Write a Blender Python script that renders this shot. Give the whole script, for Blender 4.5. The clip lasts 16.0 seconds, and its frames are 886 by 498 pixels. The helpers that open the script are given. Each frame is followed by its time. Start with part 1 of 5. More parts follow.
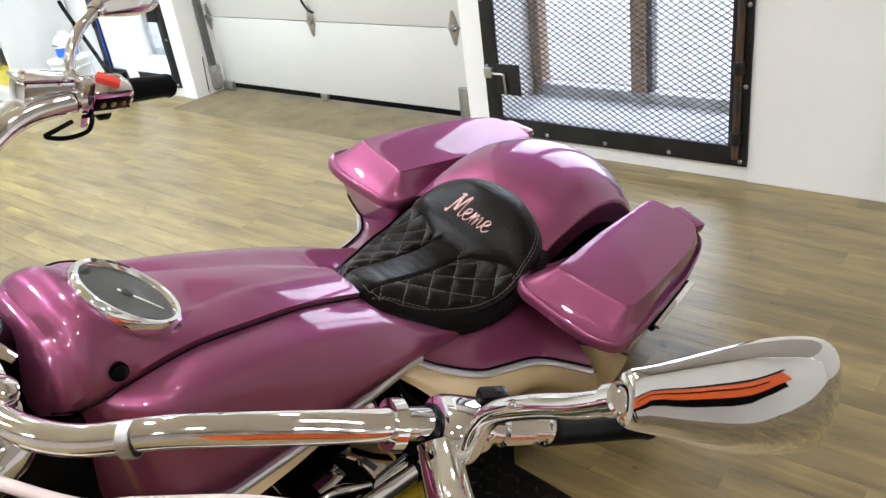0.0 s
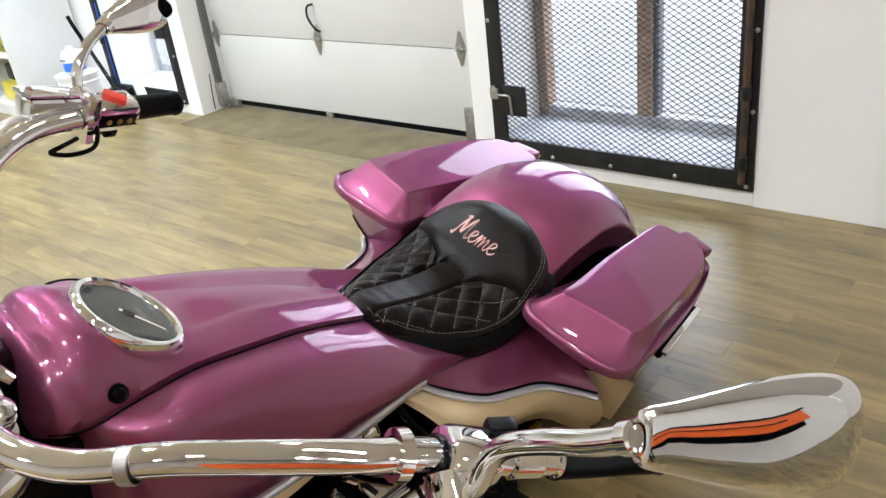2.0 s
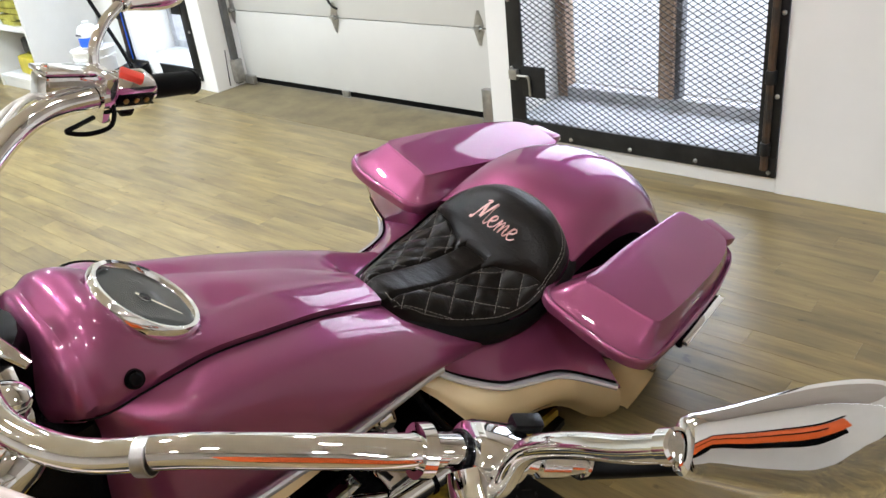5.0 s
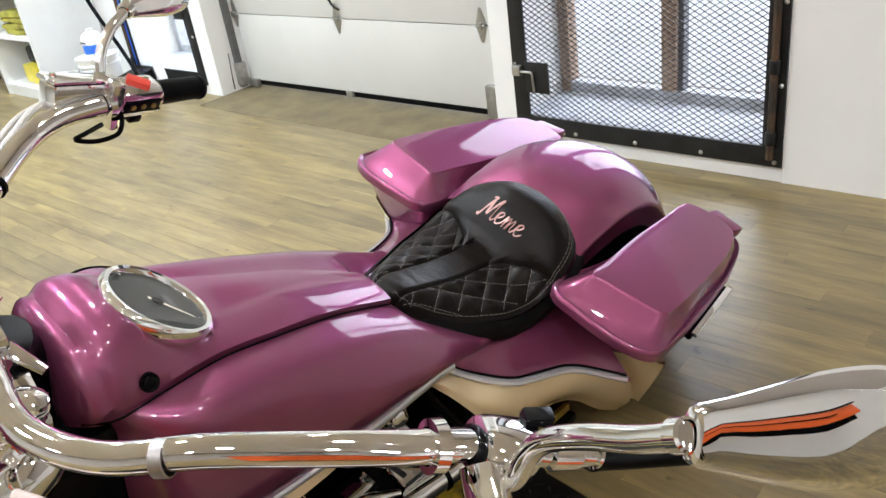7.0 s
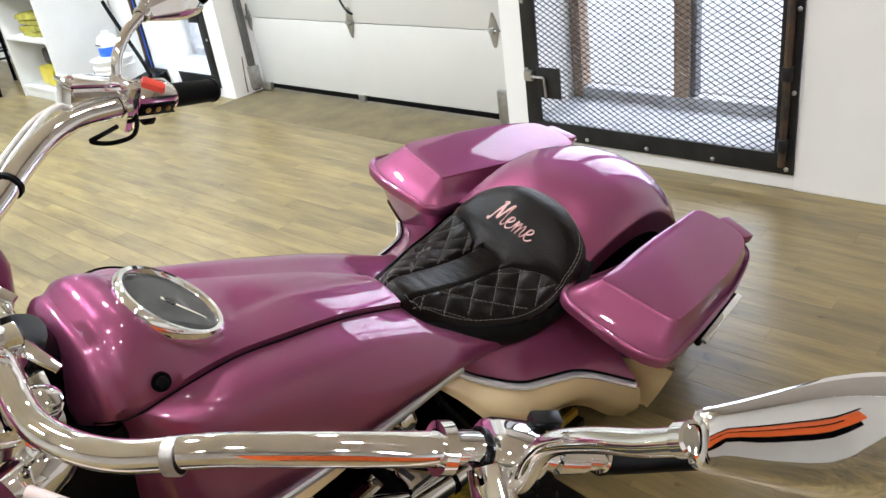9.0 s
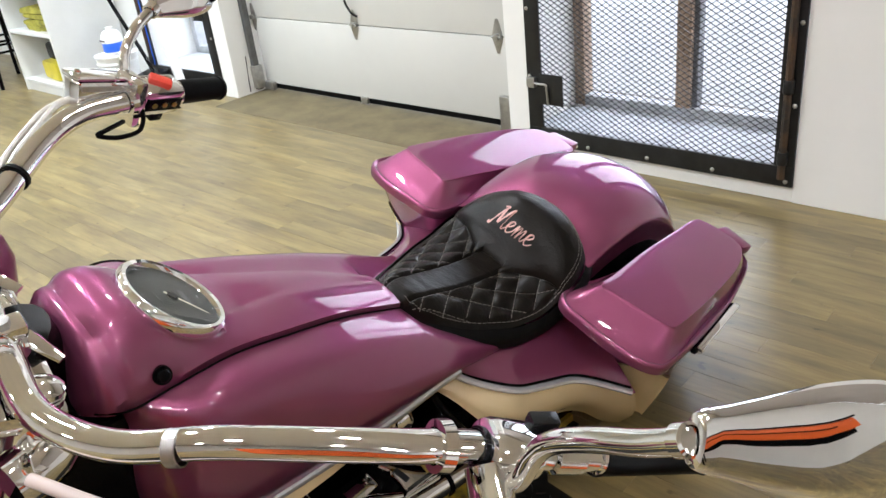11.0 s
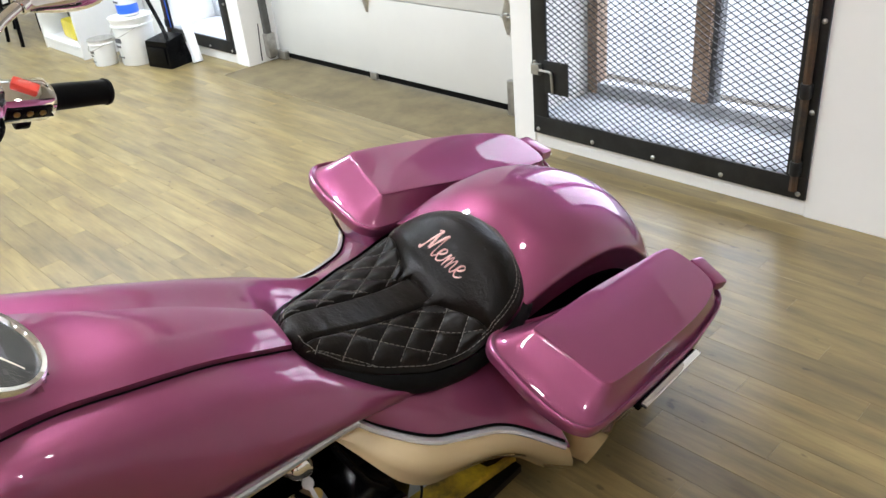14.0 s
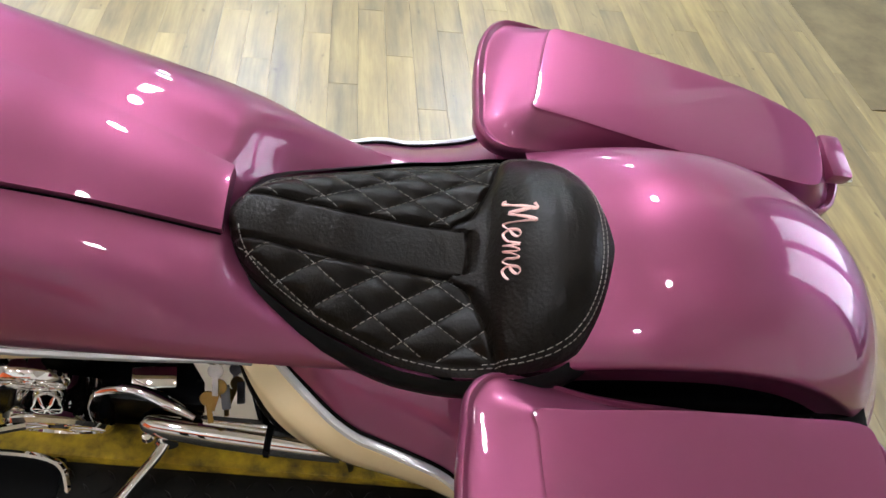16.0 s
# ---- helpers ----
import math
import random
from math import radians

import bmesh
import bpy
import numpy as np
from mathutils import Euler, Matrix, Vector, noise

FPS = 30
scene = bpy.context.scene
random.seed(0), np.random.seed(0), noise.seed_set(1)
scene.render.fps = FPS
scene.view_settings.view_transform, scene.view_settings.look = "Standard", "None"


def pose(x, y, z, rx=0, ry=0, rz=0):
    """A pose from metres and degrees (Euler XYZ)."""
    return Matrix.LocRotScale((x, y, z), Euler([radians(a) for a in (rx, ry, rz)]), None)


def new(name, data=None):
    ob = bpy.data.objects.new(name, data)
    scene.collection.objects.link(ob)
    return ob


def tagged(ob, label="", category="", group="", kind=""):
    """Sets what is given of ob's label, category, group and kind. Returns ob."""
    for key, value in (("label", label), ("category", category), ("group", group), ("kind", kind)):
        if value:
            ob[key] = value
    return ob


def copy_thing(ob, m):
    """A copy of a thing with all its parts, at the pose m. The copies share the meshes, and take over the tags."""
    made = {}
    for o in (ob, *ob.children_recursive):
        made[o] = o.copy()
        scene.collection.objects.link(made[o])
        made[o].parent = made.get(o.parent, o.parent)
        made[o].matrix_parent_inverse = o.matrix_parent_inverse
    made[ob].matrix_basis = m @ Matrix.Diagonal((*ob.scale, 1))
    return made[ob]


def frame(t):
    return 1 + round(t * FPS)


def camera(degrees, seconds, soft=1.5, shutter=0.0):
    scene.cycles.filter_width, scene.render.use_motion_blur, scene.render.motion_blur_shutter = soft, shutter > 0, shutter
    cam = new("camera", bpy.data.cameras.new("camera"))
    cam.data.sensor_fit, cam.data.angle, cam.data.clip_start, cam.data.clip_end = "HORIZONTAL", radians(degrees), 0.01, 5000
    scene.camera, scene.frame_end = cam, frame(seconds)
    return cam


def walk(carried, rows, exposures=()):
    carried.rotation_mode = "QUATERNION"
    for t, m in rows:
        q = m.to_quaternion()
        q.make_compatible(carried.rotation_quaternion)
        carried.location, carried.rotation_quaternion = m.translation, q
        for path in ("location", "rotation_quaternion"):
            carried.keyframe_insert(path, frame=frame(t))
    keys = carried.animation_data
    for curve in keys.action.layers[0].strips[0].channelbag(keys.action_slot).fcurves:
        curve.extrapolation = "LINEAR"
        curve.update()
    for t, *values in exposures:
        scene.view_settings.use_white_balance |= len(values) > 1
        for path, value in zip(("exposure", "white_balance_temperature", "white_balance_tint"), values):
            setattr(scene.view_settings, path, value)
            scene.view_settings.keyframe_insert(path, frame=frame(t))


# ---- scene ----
cam = camera(57.59, 16.0)
# seconds, x, y, z, yaw, pitch, roll
PATH = [
    (0.0, -0.6985, -0.9896, 1.1988, -47.081, -27.662, 7.089),
    (0.5, -0.6902, -0.9877, 1.1950, -47.987, -27.918, 7.897),
    (1.0, -0.6848, -0.9739, 1.1934, -47.739, -28.025, 7.086),
    (1.5, -0.6896, -0.9722, 1.1940, -47.093, -27.283, 6.259),
    (2.0, -0.6912, -0.9742, 1.1988, -46.549, -26.266, 6.390),
    (2.5, -0.7000, -0.9752, 1.2030, -46.284, -26.035, 6.599),
    (3.0, -0.7036, -0.9777, 1.1979, -46.439, -26.932, 6.828),
    (3.5, -0.6944, -0.9759, 1.2021, -46.845, -25.701, 7.121),
    (4.0, -0.6756, -0.9574, 1.1963, -46.213, -26.913, 6.187),
    (4.5, -0.6779, -0.9503, 1.1984, -44.942, -26.781, 6.053),
    (5.0, -0.6819, -0.9482, 1.1984, -45.380, -27.591, 6.020),
    (7.5, -0.6880, -0.9549, 1.2027, -45.512, -27.743, 7.607),
    (8.0, -0.6899, -0.9572, 1.2031, -45.499, -27.608, 7.492),
    (8.5, -0.6914, -0.9590, 1.2032, -45.262, -27.395, 7.652),
    (9.0, -0.6906, -0.9577, 1.2043, -44.626, -27.351, 7.330),
    (11.5, -0.7024, -0.9612, 1.2057, -44.186, -26.959, 5.859),
    (12.0, -0.6957, -0.9540, 1.1991, -45.793, -27.748, 6.654),
    (12.5, -0.7076, -0.9508, 1.2050, -45.698, -27.349, 6.321),
    (13.0, -0.6983, -0.9607, 1.2174, -52.428, -26.268, 7.815),
    (13.4, -0.5956, -0.9691, 1.2418, -48.649, -26.589, 6.686),
    (13.5, -0.5646, -0.9810, 1.2274, -46.535, -26.611, 6.658),
    (13.8, -0.4794, -0.9879, 1.2231, -42.566, -28.518, 5.888),
    (14.0, -0.4113, -0.9639, 1.2129, -39.842, -29.152, 4.913),
    (14.2, -0.3367, -0.9376, 1.1976, -36.157, -32.067, 3.246),
    (14.5, -0.2341, -0.8676, 1.1827, -29.315, -35.572, 3.842),
    (15.0, -0.1363, -0.7958, 1.1576, -22.971, -38.081, -0.241),
    (15.2, -0.0742, -0.8085, 1.1479, -14.650, -38.678, 0.021),
    (15.5, 0.0463, -0.8177, 1.1784, -4.543, -38.624, -1.851),
    (15.6, 0.0875, -0.8264, 1.1846, -2.806, -39.242, -3.246),
    (16.0, 0.1582, -0.6836, 1.1698, 0.818, -44.872, -7.377),
]
walk(cam, [(t, pose(x, y, z, 90 + pitch, roll, yaw)) for t, x, y, z, yaw, pitch, roll in PATH],
     exposures=[(0.0, 0.45, 6200, 10), (5.0, 0.36, 6300, 10), (9.0, 0.43, 6250, 10), (11.5, 0.34, 6300, 10), (13.5, 0.36, 6250, 10), (14.3, 0.50, 6200, 10), (15.5, 0.42, 6150, 10), (16.0, 0.48, 6150, 10)])

# ---------------------------------------------------------------- light
world = bpy.data.worlds.new("world")
scene.world = world
world.use_nodes = True
wn = world.node_tree
sky = wn.nodes.new("ShaderNodeTexSky")
sky.sky_type = 'NISHITA'
sky.sun_disc = False
sky.sun_elevation = radians(40)
sky.sun_rotation = radians(200)
wn.links.new(sky.outputs[0], wn.nodes["Background"].inputs[0])
wn.nodes["Background"].inputs[1].default_value = 0.12


def area_lamp(name, matrix, sx, sy, power, colour, shape='RECTANGLE', spread=180):
    data = bpy.data.lights.new(name, 'AREA')
    data.shape = shape
    data.size, data.size_y = sx, sy
    data.energy, data.color = power, colour
    data.spread = radians(spread)
    ob = new(name, data)
    ob.matrix_world = matrix
    return ob


# the room's frame: x along the window wall, y outward through it
ROOM = pose(1.779, 0.113, 0, 0, 0, -85.18)
# the motorcycle's frame: x to its tail, y to its right, leaning on its side stand
LEAN = 17.286
BIKE = pose(0, 0.1572, 0.0489, LEAN, 0, 0)

WARM = (0.945, 0.955, 1.0)
COOL = (0.82, 0.92, 1.0)
SPOTS = [(x, y, p * q * 0.9 * (0.4 if x > 0 and y > -1 else 1.0)) for y, p in ((-0.75, 19), (-2.3, 25), (-3.9, 22), (-5.3, 10)) for x, q in ((-4.6, 1.6), (-2.9, 1.6), (-1.2, 0.9), (0.5, 0.26))]
# three more lamps with no known source, added to brighten the tank's left flank
SPOTS += [(1.9, -1.4, 5), (1.9, -2.9, 12), (1.9, -4.4, 15)]
CEIL = 2.75

# ---------------------------------------------------------------- materials


def material(name, colour, rough=0.5, metal=0.0, vary=0.0, scale=8.0, bump=0.0, bump_scale=60.0, coat=0.0, spec=0.5, colour2=None, stretch=(1, 1, 1), rough_vary=0.0, per_object=0.0):
    m = bpy.data.materials.new(name)
    m.use_nodes = True
    nt = m.node_tree
    b = nt.nodes["Principled BSDF"]
    b.inputs["Roughness"].default_value = rough
    b.inputs["Metallic"].default_value = metal
    b.inputs["Coat Weight"].default_value = coat
    b.inputs["Coat Roughness"].default_value = 0.03
    b.inputs["Specular IOR Level"].default_value = spec
    b.inputs["Base Color"].default_value = (*colour, 1)
    tc = nt.nodes.new("ShaderNodeTexCoord")
    mp = nt.nodes.new("ShaderNodeMapping")
    mp.inputs["Scale"].default_value = stretch
    nt.links.new(tc.outputs["Object"], mp.inputs[0])
    if vary > 0 or colour2:
        n1 = nt.nodes.new("ShaderNodeTexNoise")
        n1.inputs["Scale"].default_value = scale
        n1.inputs["Detail"].default_value = 6
        n1.inputs["Roughness"].default_value = 0.65
        nt.links.new(mp.outputs[0], n1.inputs["Vector"])
        mix = nt.nodes.new("ShaderNodeMix")
        mix.data_type = 'RGBA'
        c2 = colour2 or tuple(c * (1 - vary) for c in colour)
        mix.inputs["A"].default_value = (*colour, 1)
        mix.inputs["B"].default_value = (*c2, 1)
        rmp = nt.nodes.new("ShaderNodeMapRange")
        rmp.inputs["From Min"].default_value, rmp.inputs["From Max"].default_value = 0.35, 0.65
        nt.links.new(n1.outputs["Fac"], rmp.inputs["Value"])
        nt.links.new(rmp.outputs[0], mix.inputs["Factor"])
        out = mix.outputs["Result"]
        if per_object:
            info = nt.nodes.new("ShaderNodeObjectInfo")
            hsv = nt.nodes.new("ShaderNodeHueSaturation")
            mr = nt.nodes.new("ShaderNodeMapRange")
            mr.inputs["To Min"].default_value, mr.inputs["To Max"].default_value = 1 - per_object, 1 + per_object
            nt.links.new(info.outputs["Random"], mr.inputs["Value"])
            nt.links.new(mr.outputs[0], hsv.inputs["Value"])
            nt.links.new(out, hsv.inputs["Color"])
            out = hsv.outputs[0]
        nt.links.new(out, b.inputs["Base Color"])
        if rough_vary:
            mr2 = nt.nodes.new("ShaderNodeMapRange")
            mr2.inputs["To Min"].default_value, mr2.inputs["To Max"].default_value = rough - rough_vary, rough + rough_vary
            nt.links.new(n1.outputs["Fac"], mr2.inputs["Value"])
            nt.links.new(mr2.outputs[0], b.inputs["Roughness"])
    if bump > 0:
        n2 = nt.nodes.new("ShaderNodeTexNoise")
        n2.inputs["Scale"].default_value = bump_scale
        n2.inputs["Detail"].default_value = 5
        nt.links.new(mp.outputs[0], n2.inputs["Vector"])
        bp = nt.nodes.new("ShaderNodeBump")
        bp.inputs["Strength"].default_value = bump
        bp.inputs["Distance"].default_value = 0.002
        nt.links.new(n2.outputs["Fac"], bp.inputs["Height"])
        nt.links.new(bp.outputs[0], b.inputs["Normal"])
    return m


def emission(name, colour, strength):
    m = bpy.data.materials.new(name)
    m.use_nodes = True
    b = m.node_tree.nodes["Principled BSDF"]
    b.inputs["Base Color"].default_value = (0, 0, 0, 1)
    b.inputs["Emission Color"].default_value = (*colour, 1)
    b.inputs["Emission Strength"].default_value = strength
    return m


def glass(name, rough=0.0, tint=(1, 1, 1)):
    m = bpy.data.materials.new(name)
    m.use_nodes = True
    b = m.node_tree.nodes["Principled BSDF"]
    b.inputs["Base Color"].default_value = (*tint, 1)
    b.inputs["Transmission Weight"].default_value = 1.0
    b.inputs["Roughness"].default_value = rough
    b.inputs["IOR"].default_value = 1.45
    return m


def candy_paint():
    m = material("candy_paint", (0.240, 0.059, 0.120), rough=0.37, metal=0.62, vary=0.08, scale=3.0, coat=1.0, spec=0.3)
    nt = m.node_tree
    b = nt.nodes["Principled BSDF"]
    b.inputs["Coat Roughness"].default_value = 0.004
    b.inputs["Coat IOR"].default_value = 1.5
    b.inputs["Specular Tint"].default_value = (0.62, 0.30, 0.78, 1)
    tc = nt.nodes.new("ShaderNodeTexCoord")
    v = nt.nodes.new("ShaderNodeTexVoronoi")
    v.inputs["Scale"].default_value = 1500
    nt.links.new(tc.outputs["Object"], v.inputs["Vector"])
    bp = nt.nodes.new("ShaderNodeBump")
    bp.inputs["Strength"].default_value = 0.12
    bp.inputs["Distance"].default_value = 0.0004
    nt.links.new(v.outputs["Distance"], bp.inputs["Height"])
    nt.links.new(bp.outputs[0], b.inputs["Normal"])
    return m


PAINT = candy_paint()
CREAM = material("cream_paint", (0.72, 0.575, 0.34), rough=0.25, vary=0.08, scale=5, coat=0.8)
SILVER = material("silver_stripe", (0.72, 0.72, 0.74), rough=0.25, metal=0.6, vary=0.1, scale=20)
CHROME = material("chrome", (0.93, 0.93, 0.935), rough=0.03, metal=1.0, vary=0.05, scale=30)
STEEL = material("brushed_steel", (0.55, 0.54, 0.52), rough=0.35, metal=1.0, vary=0.25, scale=40)
BLACK = material("black_rubber", (0.004, 0.004, 0.004), rough=0.5, spec=0.07, vary=0.3, scale=40, bump=0.2, bump_scale=300)
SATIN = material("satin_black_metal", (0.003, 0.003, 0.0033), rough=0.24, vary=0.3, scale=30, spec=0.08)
LEATHER = material("black_leather", (0.0058, 0.0041, 0.0028), rough=0.33, vary=0.45, scale=14, bump=0.35, bump_scale=240, rough_vary=0.05, spec=0.17)
def add_creases(m, scale, stretch, strength):
    """Larger soft creases under the fine grain."""
    nt = m.node_tree
    b = nt.nodes["Principled BSDF"]
    old = b.inputs["Normal"].links[0].from_socket
    tc = nt.nodes.new("ShaderNodeTexCoord")
    mp = nt.nodes.new("ShaderNodeMapping")
    mp.inputs["Scale"].default_value = stretch
    nt.links.new(tc.outputs["Object"], mp.inputs[0])
    n = nt.nodes.new("ShaderNodeTexNoise")
    n.inputs["Scale"].default_value = scale
    n.inputs["Detail"].default_value = 4
    n.inputs["Distortion"].default_value = 0.8
    nt.links.new(mp.outputs[0], n.inputs["Vector"])
    bp = nt.nodes.new("ShaderNodeBump")
    bp.inputs["Strength"].default_value = strength
    bp.inputs["Distance"].default_value = 0.006
    nt.links.new(n.outputs["Fac"], bp.inputs["Height"])
    nt.links.new(old, bp.inputs["Normal"])
    nt.links.new(bp.outputs[0], b.inputs["Normal"])


add_creases(LEATHER, 26, (1.0, 0.5, 1.0), 0.45)
PIPING = material("black_vinyl_edge", (0.006, 0.006, 0.006), rough=0.5, spec=0.08, vary=0.3, scale=30, bump=0.2, bump_scale=200)
THREAD = material("grey_thread", (0.21, 0.195, 0.17), rough=0.8, vary=0.2, scale=80)
PINK = material("pink_thread", (0.82, 0.50, 0.46), rough=0.7, vary=0.2, scale=200, bump=0.5, bump_scale=900)
DIAL = material("dial_black", (0.022, 0.023, 0.019), rough=0.4, vary=0.3, scale=20)
DIALMARK = material("dial_print", (0.060, 0.060, 0.052), rough=0.5, vary=0.1, scale=20)
NEEDLE = material("needle_cream", (0.85, 0.78, 0.62), rough=0.4, vary=0.05, scale=20)
LENS = glass("gauge_glass")
DIALGLASS = glass("dial_glass")
DIALGLASS.node_tree.nodes["Principled BSDF"].inputs["IOR"].default_value = 1.28
RED = material("red_plastic", (0.72, 0.055, 0.03), rough=0.35, vary=0.1, scale=30)
GOLD = material("brass", (0.34, 0.23, 0.07), rough=0.3, metal=1.0, vary=0.2, scale=40)
WALL = material("white_wall_paint", (0.80, 0.79, 0.76), rough=0.55, vary=0.04, scale=2.5, bump=0.12, bump_scale=50)
# back wall's tan; also put on the upper window walls as shade
TAN = material("tan_wall_and_shade", (0.42, 0.385, 0.345), rough=0.6, vary=0.05, scale=2.5, bump=0.12, bump_scale=50)
CEILING = material("ceiling_paint", (0.82, 0.765, 0.69), rough=0.8, vary=0.05, scale=2)
DOORPAINT = material("door_paint", (0.60, 0.59, 0.55), rough=0.5, vary=0.05, scale=2.0, bump=0.15, bump_scale=90)
IRON = material("black_iron", (0.022, 0.022, 0.022), rough=0.42, metal=0.4, vary=0.5, scale=12, bump=0.25, bump_scale=60)
RUST = material("rusty_iron", (0.10, 0.055, 0.028), rough=0.6, metal=0.3, vary=0.5, scale=14, colour2=(0.03, 0.026, 0.022), bump=0.3, bump_scale=60)
GALV = material("galvanised_steel", (0.50, 0.49, 0.46), rough=0.4, metal=0.9, vary=0.3, scale=25)
WOOD = material("window_wood", (0.40, 0.27, 0.18), rough=0.6, vary=0.45, scale=8, stretch=(6, 6, 0.6), bump=0.3, bump_scale=40)
STONE = material("sill_stone", (0.55, 0.56, 0.58), rough=0.8, vary=0.35, scale=9, bump=0.5, bump_scale=40)
# blue-white colour carries the daylight that falls on the stone sill
SILL = material("daylit_pale_sill", (0.74, 0.77, 0.82), rough=0.7, vary=0.3, scale=9, bump=0.5, bump_scale=40)
RAMP = material("worn_brown_floor", (0.098, 0.075, 0.036), rough=0.8, vary=0.45, scale=7, colour2=(0.16, 0.125, 0.062), bump=0.25, bump_scale=30, rough_vary=0.1)
YELLOW = material("yellow_paint", (0.62, 0.42, 0.02), rough=0.5, vary=0.4, scale=13, colour2=(0.06, 0.04, 0.012), bump=0.3, bump_scale=60)
PLATE = material("diamond_plate", (0.036, 0.035, 0.032), rough=0.5, metal=1.0, vary=0.4, scale=12)
PLASTIC = material("white_plastic", (0.78, 0.78, 0.76), rough=0.4, vary=0.05, scale=6)
BLUE = material("blue_label", (0.03, 0.14, 0.72), rough=0.4, vary=0.1, scale=10)
CLOTH = material("yellow_cloth", (0.50, 0.46, 0.08), rough=0.85, vary=0.5, scale=18, bump=0.4, bump_scale=60)
YELLOWPLASTIC = material("yellow_plastic", (0.72, 0.60, 0.05), rough=0.45, vary=0.15, scale=12)
ORANGE = material("orange_enamel", (0.80, 0.13, 0.02), rough=0.4, vary=0.15, scale=5)
GREYPLASTIC = material("grey_plastic", (0.10, 0.10, 0.11), rough=0.5, vary=0.2, scale=10)
WHITEWALL = material("painted_siding", (0.62, 0.70, 0.80), rough=0.6, vary=0.08, scale=4)
SKYGLOW = emission("bright_outdoors", (0.84, 0.90, 1.0), 5.8)
LAMPGLOW = emission("lamp_glow", (1.0, 0.92, 0.80), 40.0)


def plank_material(name, island):
    """Wood-look vinyl: streaks along x, patches, dark grain and knots, each plank shifted."""
    m = bpy.data.materials.new(name)
    m.use_nodes = True
    nt = m.node_tree
    b = nt.nodes["Principled BSDF"]
    b.inputs["Specular IOR Level"].default_value = 0.75
    tc = nt.nodes.new("ShaderNodeTexCoord")
    geo = nt.nodes.new("ShaderNodeNewGeometry")
    info = nt.nodes.new("ShaderNodeObjectInfo")
    rnd = geo.outputs["Random Per Island"] if island else info.outputs["Random"]
    off = nt.nodes.new("ShaderNodeCombineXYZ")
    mul = nt.nodes.new("ShaderNodeMath")
    mul.operation = 'MULTIPLY'
    mul.inputs[1].default_value = 37.0
    nt.links.new(rnd, mul.inputs[0])
    nt.links.new(mul.outputs[0], off.inputs[0])
    nt.links.new(mul.outputs[0], off.inputs[2])
    add = nt.nodes.new("ShaderNodeVectorMath")
    nt.links.new(tc.outputs["Object"], add.inputs[0])
    nt.links.new(off.outputs[0], add.inputs[1])

    def noise_of(scale, stretch, detail=5, rough=0.6):
        mp = nt.nodes.new("ShaderNodeMapping")
        mp.inputs["Scale"].default_value = stretch
        nt.links.new(add.outputs[0], mp.inputs[0])
        n = nt.nodes.new("ShaderNodeTexNoise")
        n.inputs["Scale"].default_value = scale
        n.inputs["Detail"].default_value = detail
        n.inputs["Roughness"].default_value = rough
        nt.links.new(mp.outputs[0], n.inputs["Vector"])
        return n.outputs["Fac"]

    def ramp(fac, stops):
        r = nt.nodes.new("ShaderNodeValToRGB")
        while len(r.color_ramp.elements) < len(stops):
            r.color_ramp.elements.new(0.5)
        for e, (p, c) in zip(r.color_ramp.elements, stops):
            e.position, e.color = p, (*c, 1)
        nt.links.new(fac, r.inputs[0])
        return r.outputs[0]

    def mixed(a, c, fac, kind='MULTIPLY'):
        x = nt.nodes.new("ShaderNodeMix")
        x.data_type, x.blend_type = 'RGBA', kind
        x.inputs["Factor"].default_value = fac
        nt.links.new(a, x.inputs["A"])
        nt.links.new(c, x.inputs["B"])
        return x.outputs["Result"]

    base = ramp(noise_of(3.4, (0.8, 4.6, 1)), [(0.24, (0.082, 0.059, 0.026)), (0.40, (0.158, 0.117, 0.050)), (0.55, (0.226, 0.170, 0.069)), (0.74, (0.322, 0.250, 0.106))])
    streak = ramp(noise_of(9.0, (0.35, 11.0, 1), 7, 0.72), [(0.32, (0.60, 0.57, 0.54)), (0.54, (1, 1, 1))])
    knot = ramp(noise_of(26.0, (0.7, 1.4, 1), 2), [(0.24, (0.3, 0.26, 0.2)), (0.31, (1, 1, 1))])
    tone = ramp(rnd, [(0.0, (0.80, 0.80, 0.81)), (0.5, (0.94, 0.94, 0.94)), (1.0, (1.08, 1.06, 1.02))])
    c = mixed(mixed(mixed(base, streak, 0.5), knot, 0.7), tone, 0.9)
    nt.links.new(c, b.inputs["Base Color"])
    rr = nt.nodes.new("ShaderNodeMapRange")
    rr.inputs["To Min"].default_value, rr.inputs["To Max"].default_value = 0.24, 0.46
    nt.links.new(noise_of(4.0, (1, 1, 1), 4), rr.inputs["Value"])
    nt.links.new(rr.outputs[0], b.inputs["Roughness"])
    bp = nt.nodes.new("ShaderNodeBump")
    bp.inputs["Strength"].default_value = 0.10
    bp.inputs["Distance"].default_value = 0.002
    nt.links.new(noise_of(30.0, (0.3, 5.0, 1), 4), bp.inputs["Height"])
    nt.links.new(bp.outputs[0], b.inputs["Normal"])
    return m


PLANK = plank_material("vinyl_plank", False)
PLANK_FAR = plank_material("vinyl_plank_far", True)

# ---------------------------------------------------------------- mesh tools


def finish(name, bm, mat, smooth=True):
    bmesh.ops.recalc_face_normals(bm, faces=bm.faces)
    me = bpy.data.meshes.new(name)
    bm.to_mesh(me)
    bm.free()
    if mat:
        me.materials.append(mat)
    if smooth:
        for p in me.polygons:
            p.use_smooth = True
        me.set_sharp_from_angle(angle=radians(38))
    return me


def part(name, bm, mat, parent, label="", smooth=True):
    ob = new(name, finish(name, bm, mat, smooth))
    ob.parent = parent
    if label:
        tagged(ob, label)
    return ob


